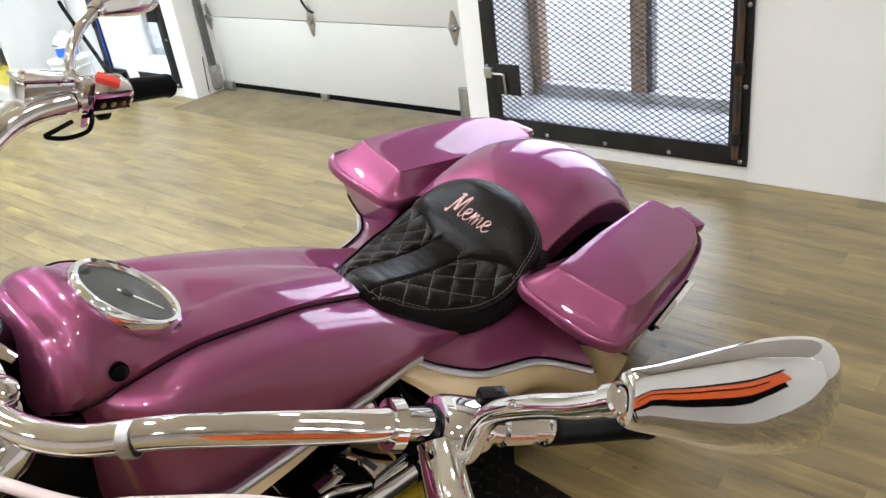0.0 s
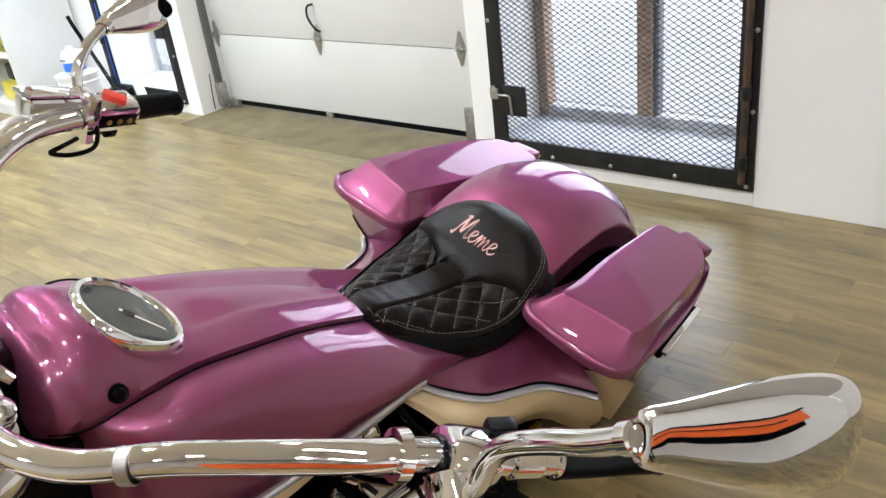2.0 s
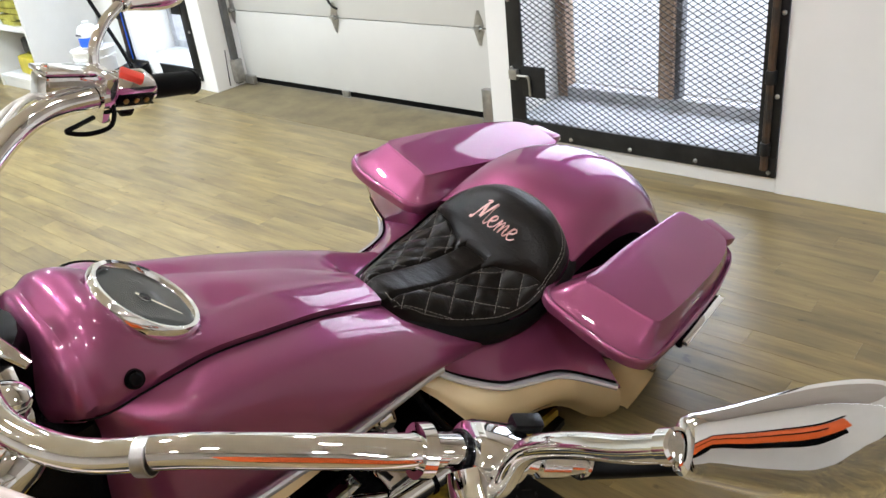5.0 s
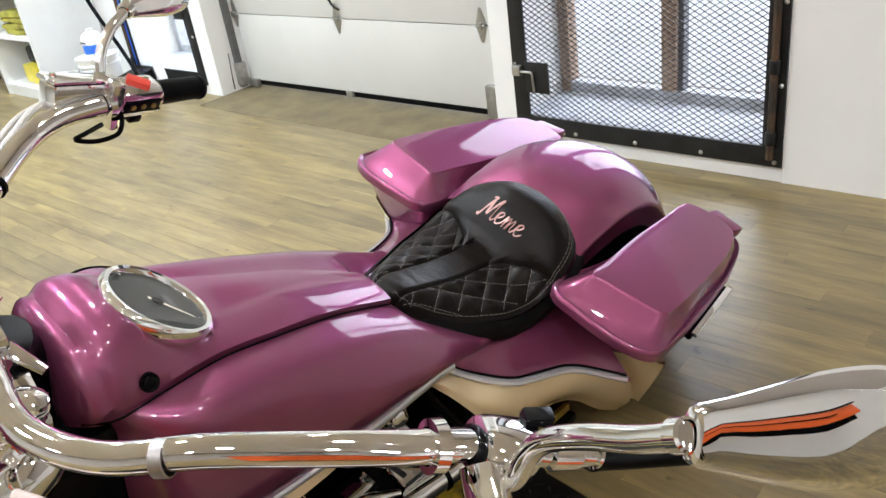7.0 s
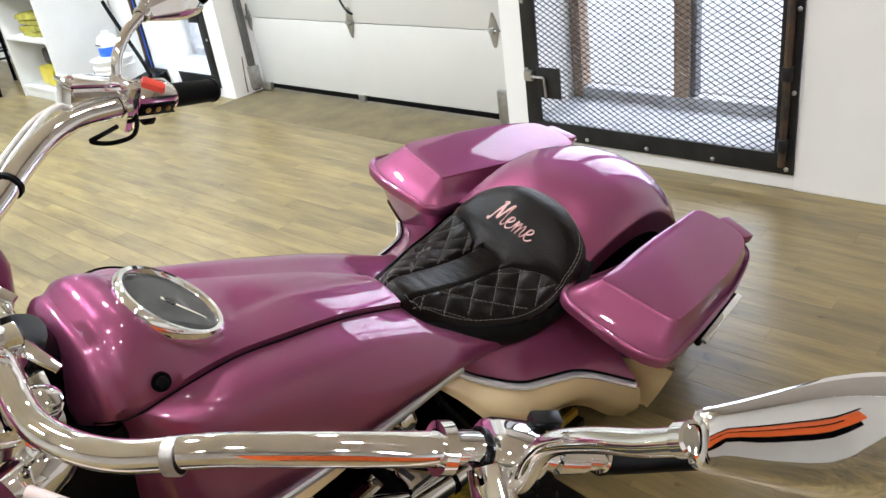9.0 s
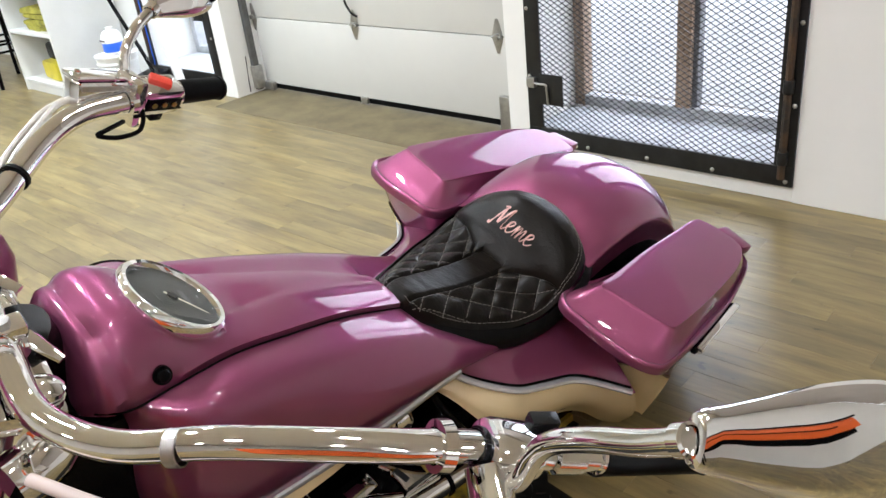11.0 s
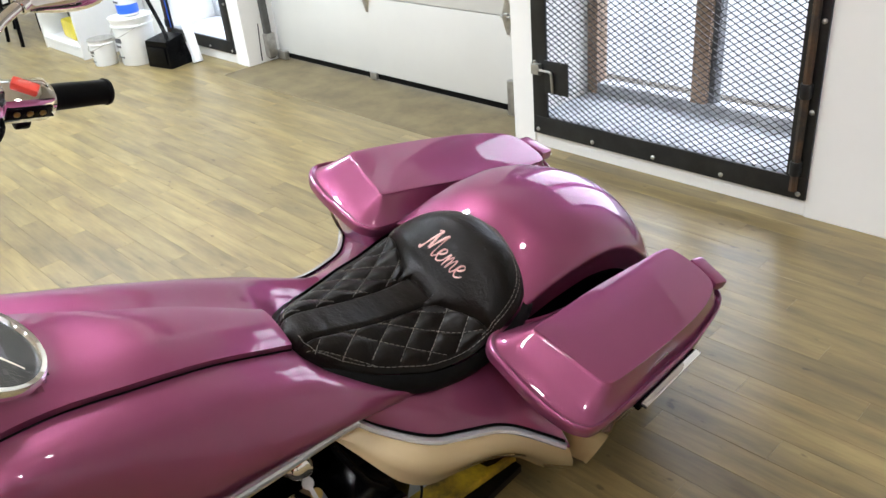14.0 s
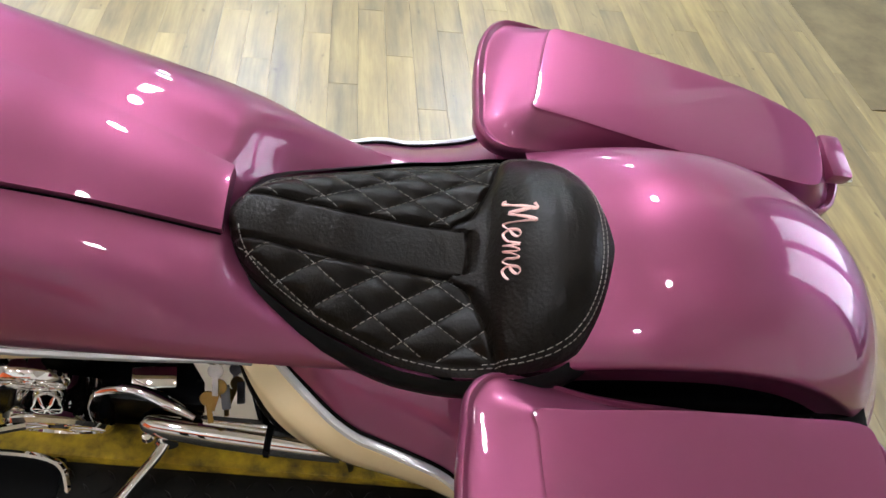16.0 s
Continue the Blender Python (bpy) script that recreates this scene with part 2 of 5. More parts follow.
def thing(name, matrix, label, category, group="", kind=""):
    ob = new(name)
    ob.empty_display_size = 0.1
    ob.matrix_world = matrix
    return tagged(ob, label, category, group, kind)


def solid(name, bm, mat, matrix, label, category, kind="", group="", smooth=True):
    ob = new(name, finish(name, bm, mat, smooth))
    ob.matrix_world = matrix
    return tagged(ob, label, category, group, kind)


def box(x0, x1, y0, y1, z0, z1, bevel=0.0, bm=None, seg=2, m=None):
    tmp = bmesh.new()
    bmesh.ops.create_cube(tmp, size=1)
    bmesh.ops.scale(tmp, vec=(x1 - x0, y1 - y0, z1 - z0), verts=tmp.verts)
    bmesh.ops.translate(tmp, vec=((x0 + x1) / 2, (y0 + y1) / 2, (z0 + z1) / 2), verts=tmp.verts)
    if bevel:
        bmesh.ops.bevel(tmp, geom=tmp.edges[:], offset=bevel, segments=seg, affect='EDGES', profile=0.6)
    if m is not None:
        bmesh.ops.transform(tmp, matrix=m, verts=tmp.verts)
    return merge(bm, tmp)


def merge(bm, tmp):
    if bm is None:
        return tmp
    me = bpy.data.meshes.new("tmp")
    tmp.to_mesh(me)
    tmp.free()
    bm.from_mesh(me)
    bpy.data.meshes.remove(me)
    return bm


def loft(rings, closed=True, caps=(True, True), bm=None):
    bm = bm or bmesh.new()
    rows = [[bm.verts.new(p) for p in r] for r in rings]
    n = len(rows[0])
    for a, b in zip(rows, rows[1:]):
        for i in range(n if closed else n - 1):
            j = (i + 1) % n
            bm.faces.new((a[i], a[j], b[j], b[i]))
    if caps[0]:
        bm.faces.new(rows[0][::-1])
    if caps[1]:
        bm.faces.new(rows[-1])
    return bm


def spline(pts, n):
    """A smooth run of n points through pts (rows of any length)."""
    pts = [np.array(p, float) for p in pts]
    out = []
    for k in range(n):
        u = k / (n - 1) * (len(pts) - 1)
        i = min(int(u), len(pts) - 2)
        f = u - i
        p1, p2 = pts[i], pts[i + 1]
        p0 = pts[i - 1] if i > 0 else 2 * p1 - p2
        p3 = pts[i + 2] if i + 2 < len(pts) else 2 * p2 - p1
        out.append(0.5 * (2 * p1 + (p2 - p0) * f + (2 * p0 - 5 * p1 + 4 * p2 - p3) * f * f + (3 * p1 - p0 - 3 * p2 + p3) * f ** 3))
    return out


def curve(x, knots):
    """A smooth value at x through knots of (x, value)."""
    xs = [k[0] for k in knots]
    ys = [k[1] for k in knots]
    if x <= xs[0]:
        return ys[0]
    if x >= xs[-1]:
        return ys[-1]
    i = max(k for k in range(len(xs)) if xs[k] <= x)
    i = min(i, len(xs) - 2)

    def slope(k):
        if k == 0:
            return (ys[1] - ys[0]) / (xs[1] - xs[0])
        if k == len(xs) - 1:
            return (ys[-1] - ys[-2]) / (xs[-1] - xs[-2])
        a = (ys[k] - ys[k - 1]) / (xs[k] - xs[k - 1])
        b = (ys[k + 1] - ys[k]) / (xs[k + 1] - xs[k])
        return 0.0 if a * b <= 0 else 2 * a * b / (a + b)

    h = xs[i + 1] - xs[i]
    t = (x - xs[i]) / h
    return ((2 * t ** 3 - 3 * t * t + 1) * ys[i] + (t ** 3 - 2 * t * t + t) * h * slope(i)
            + (3 * t * t - 2 * t ** 3) * ys[i + 1] + (t ** 3 - t * t) * h * slope(i + 1))


def soft(x, knots, reach=0.028):
    """curve() evened out over a short reach, for fair bodywork."""
    total = 0.0
    for k in range(-4, 5):
        total += curve(x + reach * k / 4, knots) * (5 - abs(k))
    return total / 25


def tube(pts, radius, seg=12, steps=None, bm=None, caps=(True, True), flat=1.0):
    """A swept round bar through pts; radius is a number or one for each point."""
    r = radius if isinstance(radius, (list, tuple)) else [radius] * len(pts)
    rows = spline([(*p, q) for p, q in zip(pts, r)], steps or max(2, 6 * (len(pts) - 1) + 1))
    P = [Vector(p[:3]) for p in rows]
    up = Vector((0, 0, 1))
    rings = []
    side = None
    for i, p in enumerate(P):
        d = (P[min(i + 1, len(P) - 1)] - P[max(i - 1, 0)]).normalized()
        if side is None:
            side = d.cross(up)
            if side.length < 0.05:
                side = d.cross(Vector((1, 0, 0)))
        side = (side - d * side.dot(d)).normalized()
        top = side.cross(d)
        rr = max(float(rows[i][3]), 1e-4)
        rings.append([p + side * math.cos(a) * rr + top * math.sin(a) * rr * flat for a in [k * 2 * math.pi / seg for k in range(seg)]])
    return loft(rings, True, caps, bm)


def lathe(profile, m=None, seg=24, bm=None, caps=(True, True)):
    """A turned body: profile of (radius, height) along z, then placed by m."""
    rings = []
    for r, z in profile:
        r = max(r, 1e-5)
        ring = [Vector((r * math.cos(k * 2 * math.pi / seg), r * math.sin(k * 2 * math.pi / seg), z)) for k in range(seg)]
        rings.append([(m @ p) if m is not None else p for p in ring])
    return loft(rings, True, caps, bm)


def axis_pose(p, d, spin=0.0):
    """A pose at p whose z axis points along d."""
    q = Vector(d).to_track_quat('Z', 'Y').to_matrix().to_4x4()
    return Matrix.Translation(Vector(p)) @ q @ Matrix.Rotation(spin, 4, 'Z')


# ---------------------------------------------------------------- room


def wall_block(name, x0, x1, y0, y1, z0, z1, label, mat=WALL):
    return solid(name, box(x0, x1, y0, y1, z0, z1, 0.004), mat, ROOM, label, "wall", "structure", smooth=False)


DEEP = 0.42
wall_block("wall_north", 0.022, 0.65, 0, DEEP, 0, 1.05, "white painted wall beside the barred window")
# unseen upper walls get the darker tan in place of shade
wall_block("wall_north", 0.022, 0.65, 0.001, DEEP, 1.05, CEIL, "upper wall beside the window, shade coloured in as tan", TAN)
wall_block("wall_north", -1.037, 0.022, 0.006, DEEP, 0, 0.057, "low white wall under the barred window")
wall_block("wall_north", -1.037, 0.022, 0.006, DEEP, 1.60, CEIL, "wall above the barred window, shade coloured in as tan", TAN)
wall_block("wall_north", -1.143, -1.037, 0, DEEP, 0, CEIL, "white post between window and garage door")
wall_block("wall_north", -3.10, -1.143, 0.004, DEEP, 2.15, CEIL, "white wall over the garage door")
wall_block("wall_north", -3.222, -3.10, 0, DEEP, 0, CEIL, "white post beside the garage door")
wall_block("wall_north", -3.99, -3.222, 0.006, DEEP, 0, 0.062, "low white wall under the far window")
wall_block("wall_north", -3.99, -3.222, 0.006, DEEP, 1.60, CEIL, "white wall above the far window")
wall_block("wall_north", -6.8, -3.99, 0, DEEP, 0, CEIL, "white painted wall behind the shelves")
wall_block("wall_east", 0.65, 2.8, -0.50, DEEP, 0, 1.05, "white wall that steps out into the room")
wall_block("wall_east", 0.65, 2.8, -0.499, DEEP, 1.05, CEIL, "wall above the step, shade coloured in as tan", TAN)
wall_block("wall_east", 2.8, 3.0, -6.2, -0.50, 0, CEIL, "white painted side wall of the showroom")
wall_block("wall_south", -6.8, 3.0, -6.4, -6.2, 0, CEIL, "tan painted back wall of the showroom", TAN)
wall_block("wall_west", -7.0, -6.8, -6.4, DEEP, 0, CEIL, "white far side wall of the showroom")
solid("ceiling", box(-7.0, 3.0, -6.4, DEEP, CEIL, CEIL + 0.12), CEILING, ROOM, "tan painted showroom ceiling", "ceiling", "structure", smooth=False)

floor = solid("floor", box(-7.0, 3.0, -6.4, 0.9, -0.12, -0.006), material("floor_bed", (0.12, 0.096, 0.06), 0.8, vary=0.3), ROOM, "floor of brown wood-look vinyl planks", "floor", "structure", smooth=False)
ground = solid("ground", box(-60, 60, 0.9, 80, -0.16, -0.06), material("pale_concrete", (0.45, 0.45, 0.44), 0.9, vary=0.3, scale=1.0, bump=0.3), ROOM, "pale concrete outside the building", "ground", "structure", smooth=False)
solid("backdrop", box(-14, 10, 5.0, 5.05, -0.05, 6.0), SKYGLOW, ROOM, "overexposed bright daylight outside", "backdrop", "structure", smooth=False)

# worn strip in front of the garage door
ramp = bmesh.new()
loft([[(x, DEEP, -0.02), (x, DEEP, 0.004), (x, y + 0.02, 0.004), (x, y, 0.001), (x, y, -0.02)]
      for x, y in ((-3.10, -0.166), (-2.90, -0.174), (-2.1, -0.172), (-1.5, -0.178), (-1.143, -0.172))], True, (True, True), ramp)
solid("door_threshold", ramp, RAMP, ROOM, "worn brown strip of floor before the garage door", "threshold", "structure", smooth=False)


def barred_window(name, x0, x1, latch_right, label):
    """A window in its deep reveal with a hinged iron grate before it."""
    z0, z1 = 0.057, 1.60
    w = thing(name, ROOM @ pose(x0, 0, 0), label, "window", kind="structure")
    W = x1 - x0
    t = 0.035
    # timber window at the back of the reveal
    zs = 0.15
    part("window_sill", box(0.002, W - 0.002, 0.03, 0.36, 0.058, zs - 0.03, 0.006), SILL, w, "rough stone sill, daylight put into its pale colour")
    y0, y1 = 0.33, 0.40
    fr = bmesh.new()
    box(0.002, 0.05, y0, y1, zs - 0.03, z1 - 0.002, 0.004, fr)
    box(W - 0.05, W - 0.002, y0, y1, zs - 0.03, z1 - 0.002, 0.004, fr)
    part("bottom_rail", box(0.051, W - 0.051, y0, y1, zs - 0.03, zs + 0.015, 0.004), STONE, w, "worn grey bottom rail")
    box(0.05, W - 0.05, y0, y1, z1 - 0.06, z1 - 0.002, 0.004, fr)
    timber = STONE if latch_right else WOOD
    part("window_frame", fr, timber, w, "weathered pale frame" if latch_right else "weathered brown timber frame")
    mx = W * 0.475
    part("mullion", box(mx - 0.03, mx + 0.03, y0 - 0.012, y1 + 0.01, zs + 0.015, z1 - 0.06, 0.005), timber, w)
    part("sash_rail", box(mx + 0.03, mx + 0.052, y0 + 0.01, y1 - 0.01, zs + 0.015, z1 - 0.06, 0.003), GREYPLASTIC, w)
    for a, b in ((0.05, mx - 0.03), (mx + 0.052, W - 0.05)):
        pane = part("pane", box(a, b, 0.362, 0.366, zs + 0.015, z1 - 0.06), LENS, w, smooth=False)
        pane.visible_shadow = False
    # iron grate on the wall's face
    g = bmesh.new()
    fw = 0.066
    for a, b, c, d in ((0, W, z0, z0 + 0.07), (0, W, z1 - 0.07, z1)):
        box(a, b, -0.008, 0.004, c, d, 0.002, g)
    for a, b in ((0, fw), (W - fw, W)):
        box(a, b, -0.008, 0.004, z0 + 0.0702, z1 - 0.0702, 0.002, g)
    part("grate_frame", g, IRON, w, "black iron angle frame bolted to the wall")
    # hinge pipe and rod beside the hinged edge
    hx = fw * 0.55 if latch_right else W - fw * 0.55
    part("hinge_rod", tube([(hx, -0.016, z0 + 0.03), (hx, -0.016, 0.8), (hx, -0.016, z1 - 0.03)], 0.013, 8), RUST, w, "rusty hinge rod")
    for hz in (0.16, 0.40, 0.95, 1.45):
        part("hinge_knuckle", lathe([(0.016, -0.022), (0.018, -0.018), (0.018, 0.018), (0.016, 0.022)], pose(hx, -0.016, hz), 12), IRON, w, "iron hinge knuckle")
    # expanded metal
    mesh = []
    faces = []
    px, pz, th = 0.034, 0.0205, 0.0012

    def strand(p, q):
        d = Vector((q[0] - p[0], 0, q[1] - p[1])).normalized()
        nrm = Vector((-d.z, 0, d.x)) * th
        k = len(mesh)
        for s in (p, q):
            for u, v in ((1, -0.003), (-1, -0.003), (-1, 0.0), (1, 0.0)):
                mesh.append((s[0] + nrm.x * u, v + 0.004, s[1] + nrm.z * u))
        for i in range(4):
            j = (i + 1) % 4
            faces.append((k + i, k + j, k + 4 + j, k + 4 + i))

    rows = int((z1 - z0 - 0.13) / pz)
    cols = int((W - 2 * fw + 0.02) / px) + 1
    ox, oz = fw - 0.014, z0 + 0.062
    for r in range(rows):
        za = oz + r * pz
        for c in range(cols):
            x = ox + c * px
            strand((x, za), (x + px / 2, za + pz / 2))
            strand((x + px / 2, za + pz / 2), (x + px, za))
            strand((x, za + pz), (x + px / 2, za + pz / 2))
            strand((x + px / 2, za + pz / 2), (x + px, za + pz))
    if not latch_right:
        me = bpy.data.meshes.new("expanded_mesh")
        me.from_pydata(mesh, [], faces)
        me.materials.append(IRON)
        ob = new("expanded_mesh", me)
        ob.parent = w
        tagged(ob, "black expanded metal mesh", kind="stuff")
    # latch
    lx = W - 0.155 if latch_right else 0.062
    lz = 0.205 if latch_right else 0.0
    lat = part("latch_plate", box(lx, lx + 0.108, -0.014, -0.0085, 0.228 + lz, 0.35 + lz, 0.001), IRON, w, "dark iron latch plate")
    ex = W - 0.06 if latch_right else 0.03
    s = -1 if latch_right else 1
    part("latch_hook", tube([(ex, -0.022, 0.315 + lz), (ex + s * 0.03, -0.024, 0.313 + lz), (ex + s * 0.066, -0.022, 0.31 + lz), (ex + s * 0.072, -0.022, 0.285 + lz), (ex + s * 0.075, -0.022, 0.235 + lz)], 0.005, 8), GALV, w, "bent galvanised latch pin")
    part("latch_bracket", box(ex - 0.02, ex + 0.018, -0.03, -0.0085, 0.295 + lz, 0.335 + lz, 0.004), GALV, w)
    n = round((W - 0.06) / 0.2545)
    for i in range(n + 1):
        bx = 0.022 + (W - 0.044) * i / n
        part("bolt", lathe([(0.008, 0), (0.008, 0.003), (0.005, 0.006), (0, 0.007)], axis_pose((bx, -0.008, z0 + 0.018), (0, -1, 0)), 8), GALV, w)
    for i in range(1, 6):
        for bx in (0.014, W - 0.014):
            part("bolt", lathe([(0.008, 0), (0.008, 0.003), (0.005, 0.006), (0, 0.007)], axis_pose((bx, -0.008, z0 + 0.018 + 0.262 * i), (0, -1, 0)), 8), GALV, w)
    return w


barred_window("window_1", -1.037, 0.022, False, "tall window behind a black expanded-metal grate")
barred_window("window_2", -3.99, -3.222, True, "narrow far window behind a black iron grate")

# garage door
TRACK = material("dull_track_steel", (0.15, 0.15, 0.145), rough=0.5, metal=0.5, vary=0.3, scale=15)
DY = 0.20
gd = thing("garage_door", ROOM @ pose(-3.10, DY, 0), "off-white sectional garage door, closed, seen from inside", "garage door", kind="structure")
GW = 1.957
PANEL_Z = (0.046, 0.424, 0.884, 1.344, 1.804, 2.20)
for z0, z1 in zip(PANEL_Z, PANEL_Z[1:]):
    part("panel", box(0.02, GW + 0.02, 0.0, 0.045, z0, z1 - 0.004, 0.003), DOORPAINT, gd)
part("bottom_seal", box(0.02, GW + 0.02, 0.002, 0.04, 0.017, 0.045, 0.006), BLACK, gd, "black rubber bottom seal")


def hinge(x, z):
    b = bmesh.new()
    box(x - 0.012, x + 0.012, -0.02, -0.001, z - 0.012, z + 0.012, 0.003, b)
    for s in (1, -1):
        loft([[(x - 0.03, -0.003, z + s * 0.002), (x + 0.03, -0.003, z + s * 0.002), (x + 0.03, -0.0005, z + s * 0.002), (x - 0.03, -0.0005, z + s * 0.002)],
              [(x - 0.006, -0.003, z + s * 0.075), (x + 0.006, -0.003, z + s * 0.075), (x + 0.006, -0.0005, z + s * 0.075), (x - 0.006, -0.0005, z + s * 0.075)]], True, (True, True), b)
    tube([(x - 0.024, -0.012, z), (x + 0.024, -0.012, z)], 0.006, 8, 2, b)
    return b


for z in (0.424, 0.884, 1.344):
    for x in (0.015, 0.856, 1.764):
        part("hinge", hinge(x, z), GALV, gd, "galvanised door hinge")
part("pull_handle", tube([(0.862, -0.004, 0.60), (0.850, -0.03, 0.592), (0.846, -0.035, 0.55), (0.862, -0.032, 0.51), (0.884, -0.030, 0.485), (0.888, -0.006, 0.468)], 0.006, 8), IRON, gd, "bent black pull handle")
part("bottom_bracket", box(0.03, 0.11, -0.03, -0.001, 0.012, 0.06, 0.006), GALV, gd)
part("bottom_bracket", box(0.835, 0.885, -0.016, -0.001, 0.018, 0.052, 0.003), GALV, gd)
part("bottom_bracket", box(1.768, 1.83, -0.03, -0.001, 0.012, 0.165, 0.006), GALV, gd)
trk = bmesh.new()
box(-0.005, 0.03, -0.075, -0.04, 0.02, 2.1, 0.003, trk)
part("door_track", trk, TRACK, gd, "vertical steel roller track")
trk = bmesh.new()
box(GW - 0.03, GW - 0.004, -0.075, -0.04, 0.02, 2.1, 0.003, trk)
part("door_track", trk, TRACK, gd, "vertical steel roller track")
part("track_bracket", box(0.0, 0.045, -0.085, -0.03, 0.03, 0.16, 0.004), GALV, gd)
part("door_cable", tube([(0.0, -0.10, 0.22), (-0.0, -0.11, 0.1), (0.01, -0.12, 0.02)], 0.003, 6), BLACK, gd)

# ceiling lamps, seen in the paint and chrome; those at x 1.9 are added fill
for x, y, power in SPOTS:
    l = thing("ceiling_lamp", ROOM @ pose(x, y, CEIL), "small round recessed ceiling lamp, lit", "ceiling lamp", "ceiling lamps")
    part("trim_ring", lathe([(0.071, 0.0), (0.098, -0.002), (0.100, -0.010), (0.074, -0.014), (0.071, -0.004)], None, 20, caps=(False, False)), PLASTIC, l)
    part("bulb", lathe([(0.070, -0.002), (0.066, -0.008), (0.0, -0.010)], None, 24), LAMPGLOW, l)
    area_lamp("ceiling_lamp_light", ROOM @ pose(x, y, CEIL - 0.03), 0.145, 0.145, power, COOL if x < -2 else WARM, 'DISK', 150)


# pale boarded wall beyond the far window, and blue tape on its frame
nbw = thing("neighbour_building", ROOM @ pose(-4.35, 0.46, 0, 0, 0, 90), "pale blue boarded wall of the next building", "building")
for k in range(22):
    part("board", box(0, 1.35, 0.012 * (k % 2), 0.05, 0.085 * k - 0.05, 0.085 * k + 0.033, 0.004), WHITEWALL, nbw)
part("corner_post", box(1.351, 1.50, -0.05, 0.06, -0.05, 1.85, 0.006), STONE, nbw, "rough grey corner post")
solid("masking_tape", box(-3.962, -3.93, -0.0115, -0.0095, 0.13, 0.62), BLUE, ROOM, "blue masking tape down the window's iron frame", "tape", smooth=False)

# ---------------------------------------------------------------- motorcycle
bike = thing("motorcycle", BIKE, "magenta custom bagger motorcycle with cream lower panels on its side stand", "motorcycle")

TOP = [(-0.530, 0.690), (-0.518, 0.735), (-0.493, 0.765), (-0.46, 0.769), (-0.37, 0.708), (-0.30, 0.666), (-0.20, 0.632), (-0.10, 0.585), (-0.015, 0.540)]
SEAM_Y = [(-0.530, 0.066), (-0.510, 0.101), (-0.492, 0.112), (-0.436, 0.105), (-0.345, 0.088), (-0.25, 0.079), (-0.15, 0.068), (-0.012, 0.052)]
SEAM_Z = [(-0.530, 0.676), (-0.510, 0.692), (-0.492, 0.694), (-0.436, 0.687), (-0.345, 0.668), (-0.25, 0.638), (-0.15, 0.600), (-0.012, 0.528)]


def tank_ring(x):
    zc = curve(x, SEAM_Z) - 0.008
    yc = min(curve(x, SEAM_Y), soft(x, [(-0.50, 0.045), (-0.47, 0.104), (-0.44, 0.12)], 0.01))
    if x > -0.012:
        zc = soft(x, [(-0.012, 0.524), (0.03, 0.46), (0.16, 0.40)])
    ctrl = [(0.0, zc + (0.008 if x < -0.02 else -0.02)),
            (yc, zc),
            (soft(x, [(-0.50, 0.06), (-0.485, 0.112), (-0.45, 0.146), (-0.40, 0.160), (-0.30, 0.150), (-0.10, 0.130), (0.0, 0.120), (0.08, 0.137), (0.165, 0.146)]),
             soft(x, [(-0.52, 0.610), (-0.42, 0.662), (-0.30, 0.632), (-0.10, 0.560), (0.0, 0.512), (0.08, 0.455), (0.165, 0.402)])),
            (soft(x, [(-0.50, 0.07), (-0.485, 0.130), (-0.45, 0.174), (-0.39, 0.193), (-0.25, 0.193), (-0.10, 0.186), (0.0, 0.176), (0.08, 0.163), (0.165, 0.150)]),
             soft(x, [(-0.52, 0.53), (-0.40, 0.535), (-0.25, 0.528), (-0.10, 0.503), (0.0, 0.474), (0.08, 0.432), (0.165, 0.396)])),
            (soft(x, [(-0.50, 0.065), (-0.485, 0.120), (-0.45, 0.162), (-0.39, 0.183), (-0.25, 0.184), (-0.10, 0.176), (0.0, 0.166), (0.08, 0.158), (0.165, 0.149)]),
             soft(x, [(-0.52, 0.49), (-0.40, 0.468), (-0.25, 0.462), (-0.10, 0.452), (0.0, 0.443), (0.08, 0.418), (0.165, 0.390)]))]
    half = [tuple(p) for p in spline(ctrl, 17)]
    ring = [(x, y, z) for y, z in half] + [(x, 0.0, half[-1][1] + 0.01)] + [(x, -y, z) for y, z in half[:0:-1]]
    return ring


xs = [-0.50 + 0.665 * k / 60 for k in range(61)]
tank = part("fuel_tank", loft([tank_ring(x) for x in xs]), PAINT, bike, "stretched candy magenta fuel tank")


def console_y(x, yc, u):
    """Side position across the dash, narrowed on its right to fit the camera's view."""
    k = curve(x, [(-0.36, 0.0), (-0.20, 0.009), (-0.012, 0.010)])
    return yc * u - k * (1 + u)


def console_ring(x, grow=0.0):
    dip = 0.009 * math.exp(-((x + 0.490) / 0.010) ** 2)
    yc, zc, zt = curve(x, SEAM_Y) + grow - dip * 0.8, curve(x, SEAM_Z), curve(x, TOP) - dip
    n = 32
    pts = []
    for k in range(n + 1):
        u = -1 + 2 * k / n
        full = [(-0.53, 3.4), (-0.47, 4.4), (-0.40, 4.4), (-0.28, 2.5)] if u > 0 else [(-0.53, 3.4), (-0.40, 3.2), (-0.28, 2.3)]
        z = zc + 0.004 + (zt - zc - 0.004) * (1 - abs(u) ** curve(x, full))
        # the dash is recessed under the gauge
        e = ((x + 0.377) / 0.058) ** 2 + ((yc * u + 0.008) / 0.072) ** 2
        if e < 0.9:
            z = min(z, 0.7165 - 0.745 * (x + 0.377) - 0.014)
        pts.append((x, console_y(x, yc, u), z))
    pts += [(x, console_y(x, yc, 0.97), zc - 0.014), (x, console_y(x, yc, -0.97), zc - 0.014)]
    return pts


cx = [-0.530 + 0.518 * k / 80 for k in range(81)]
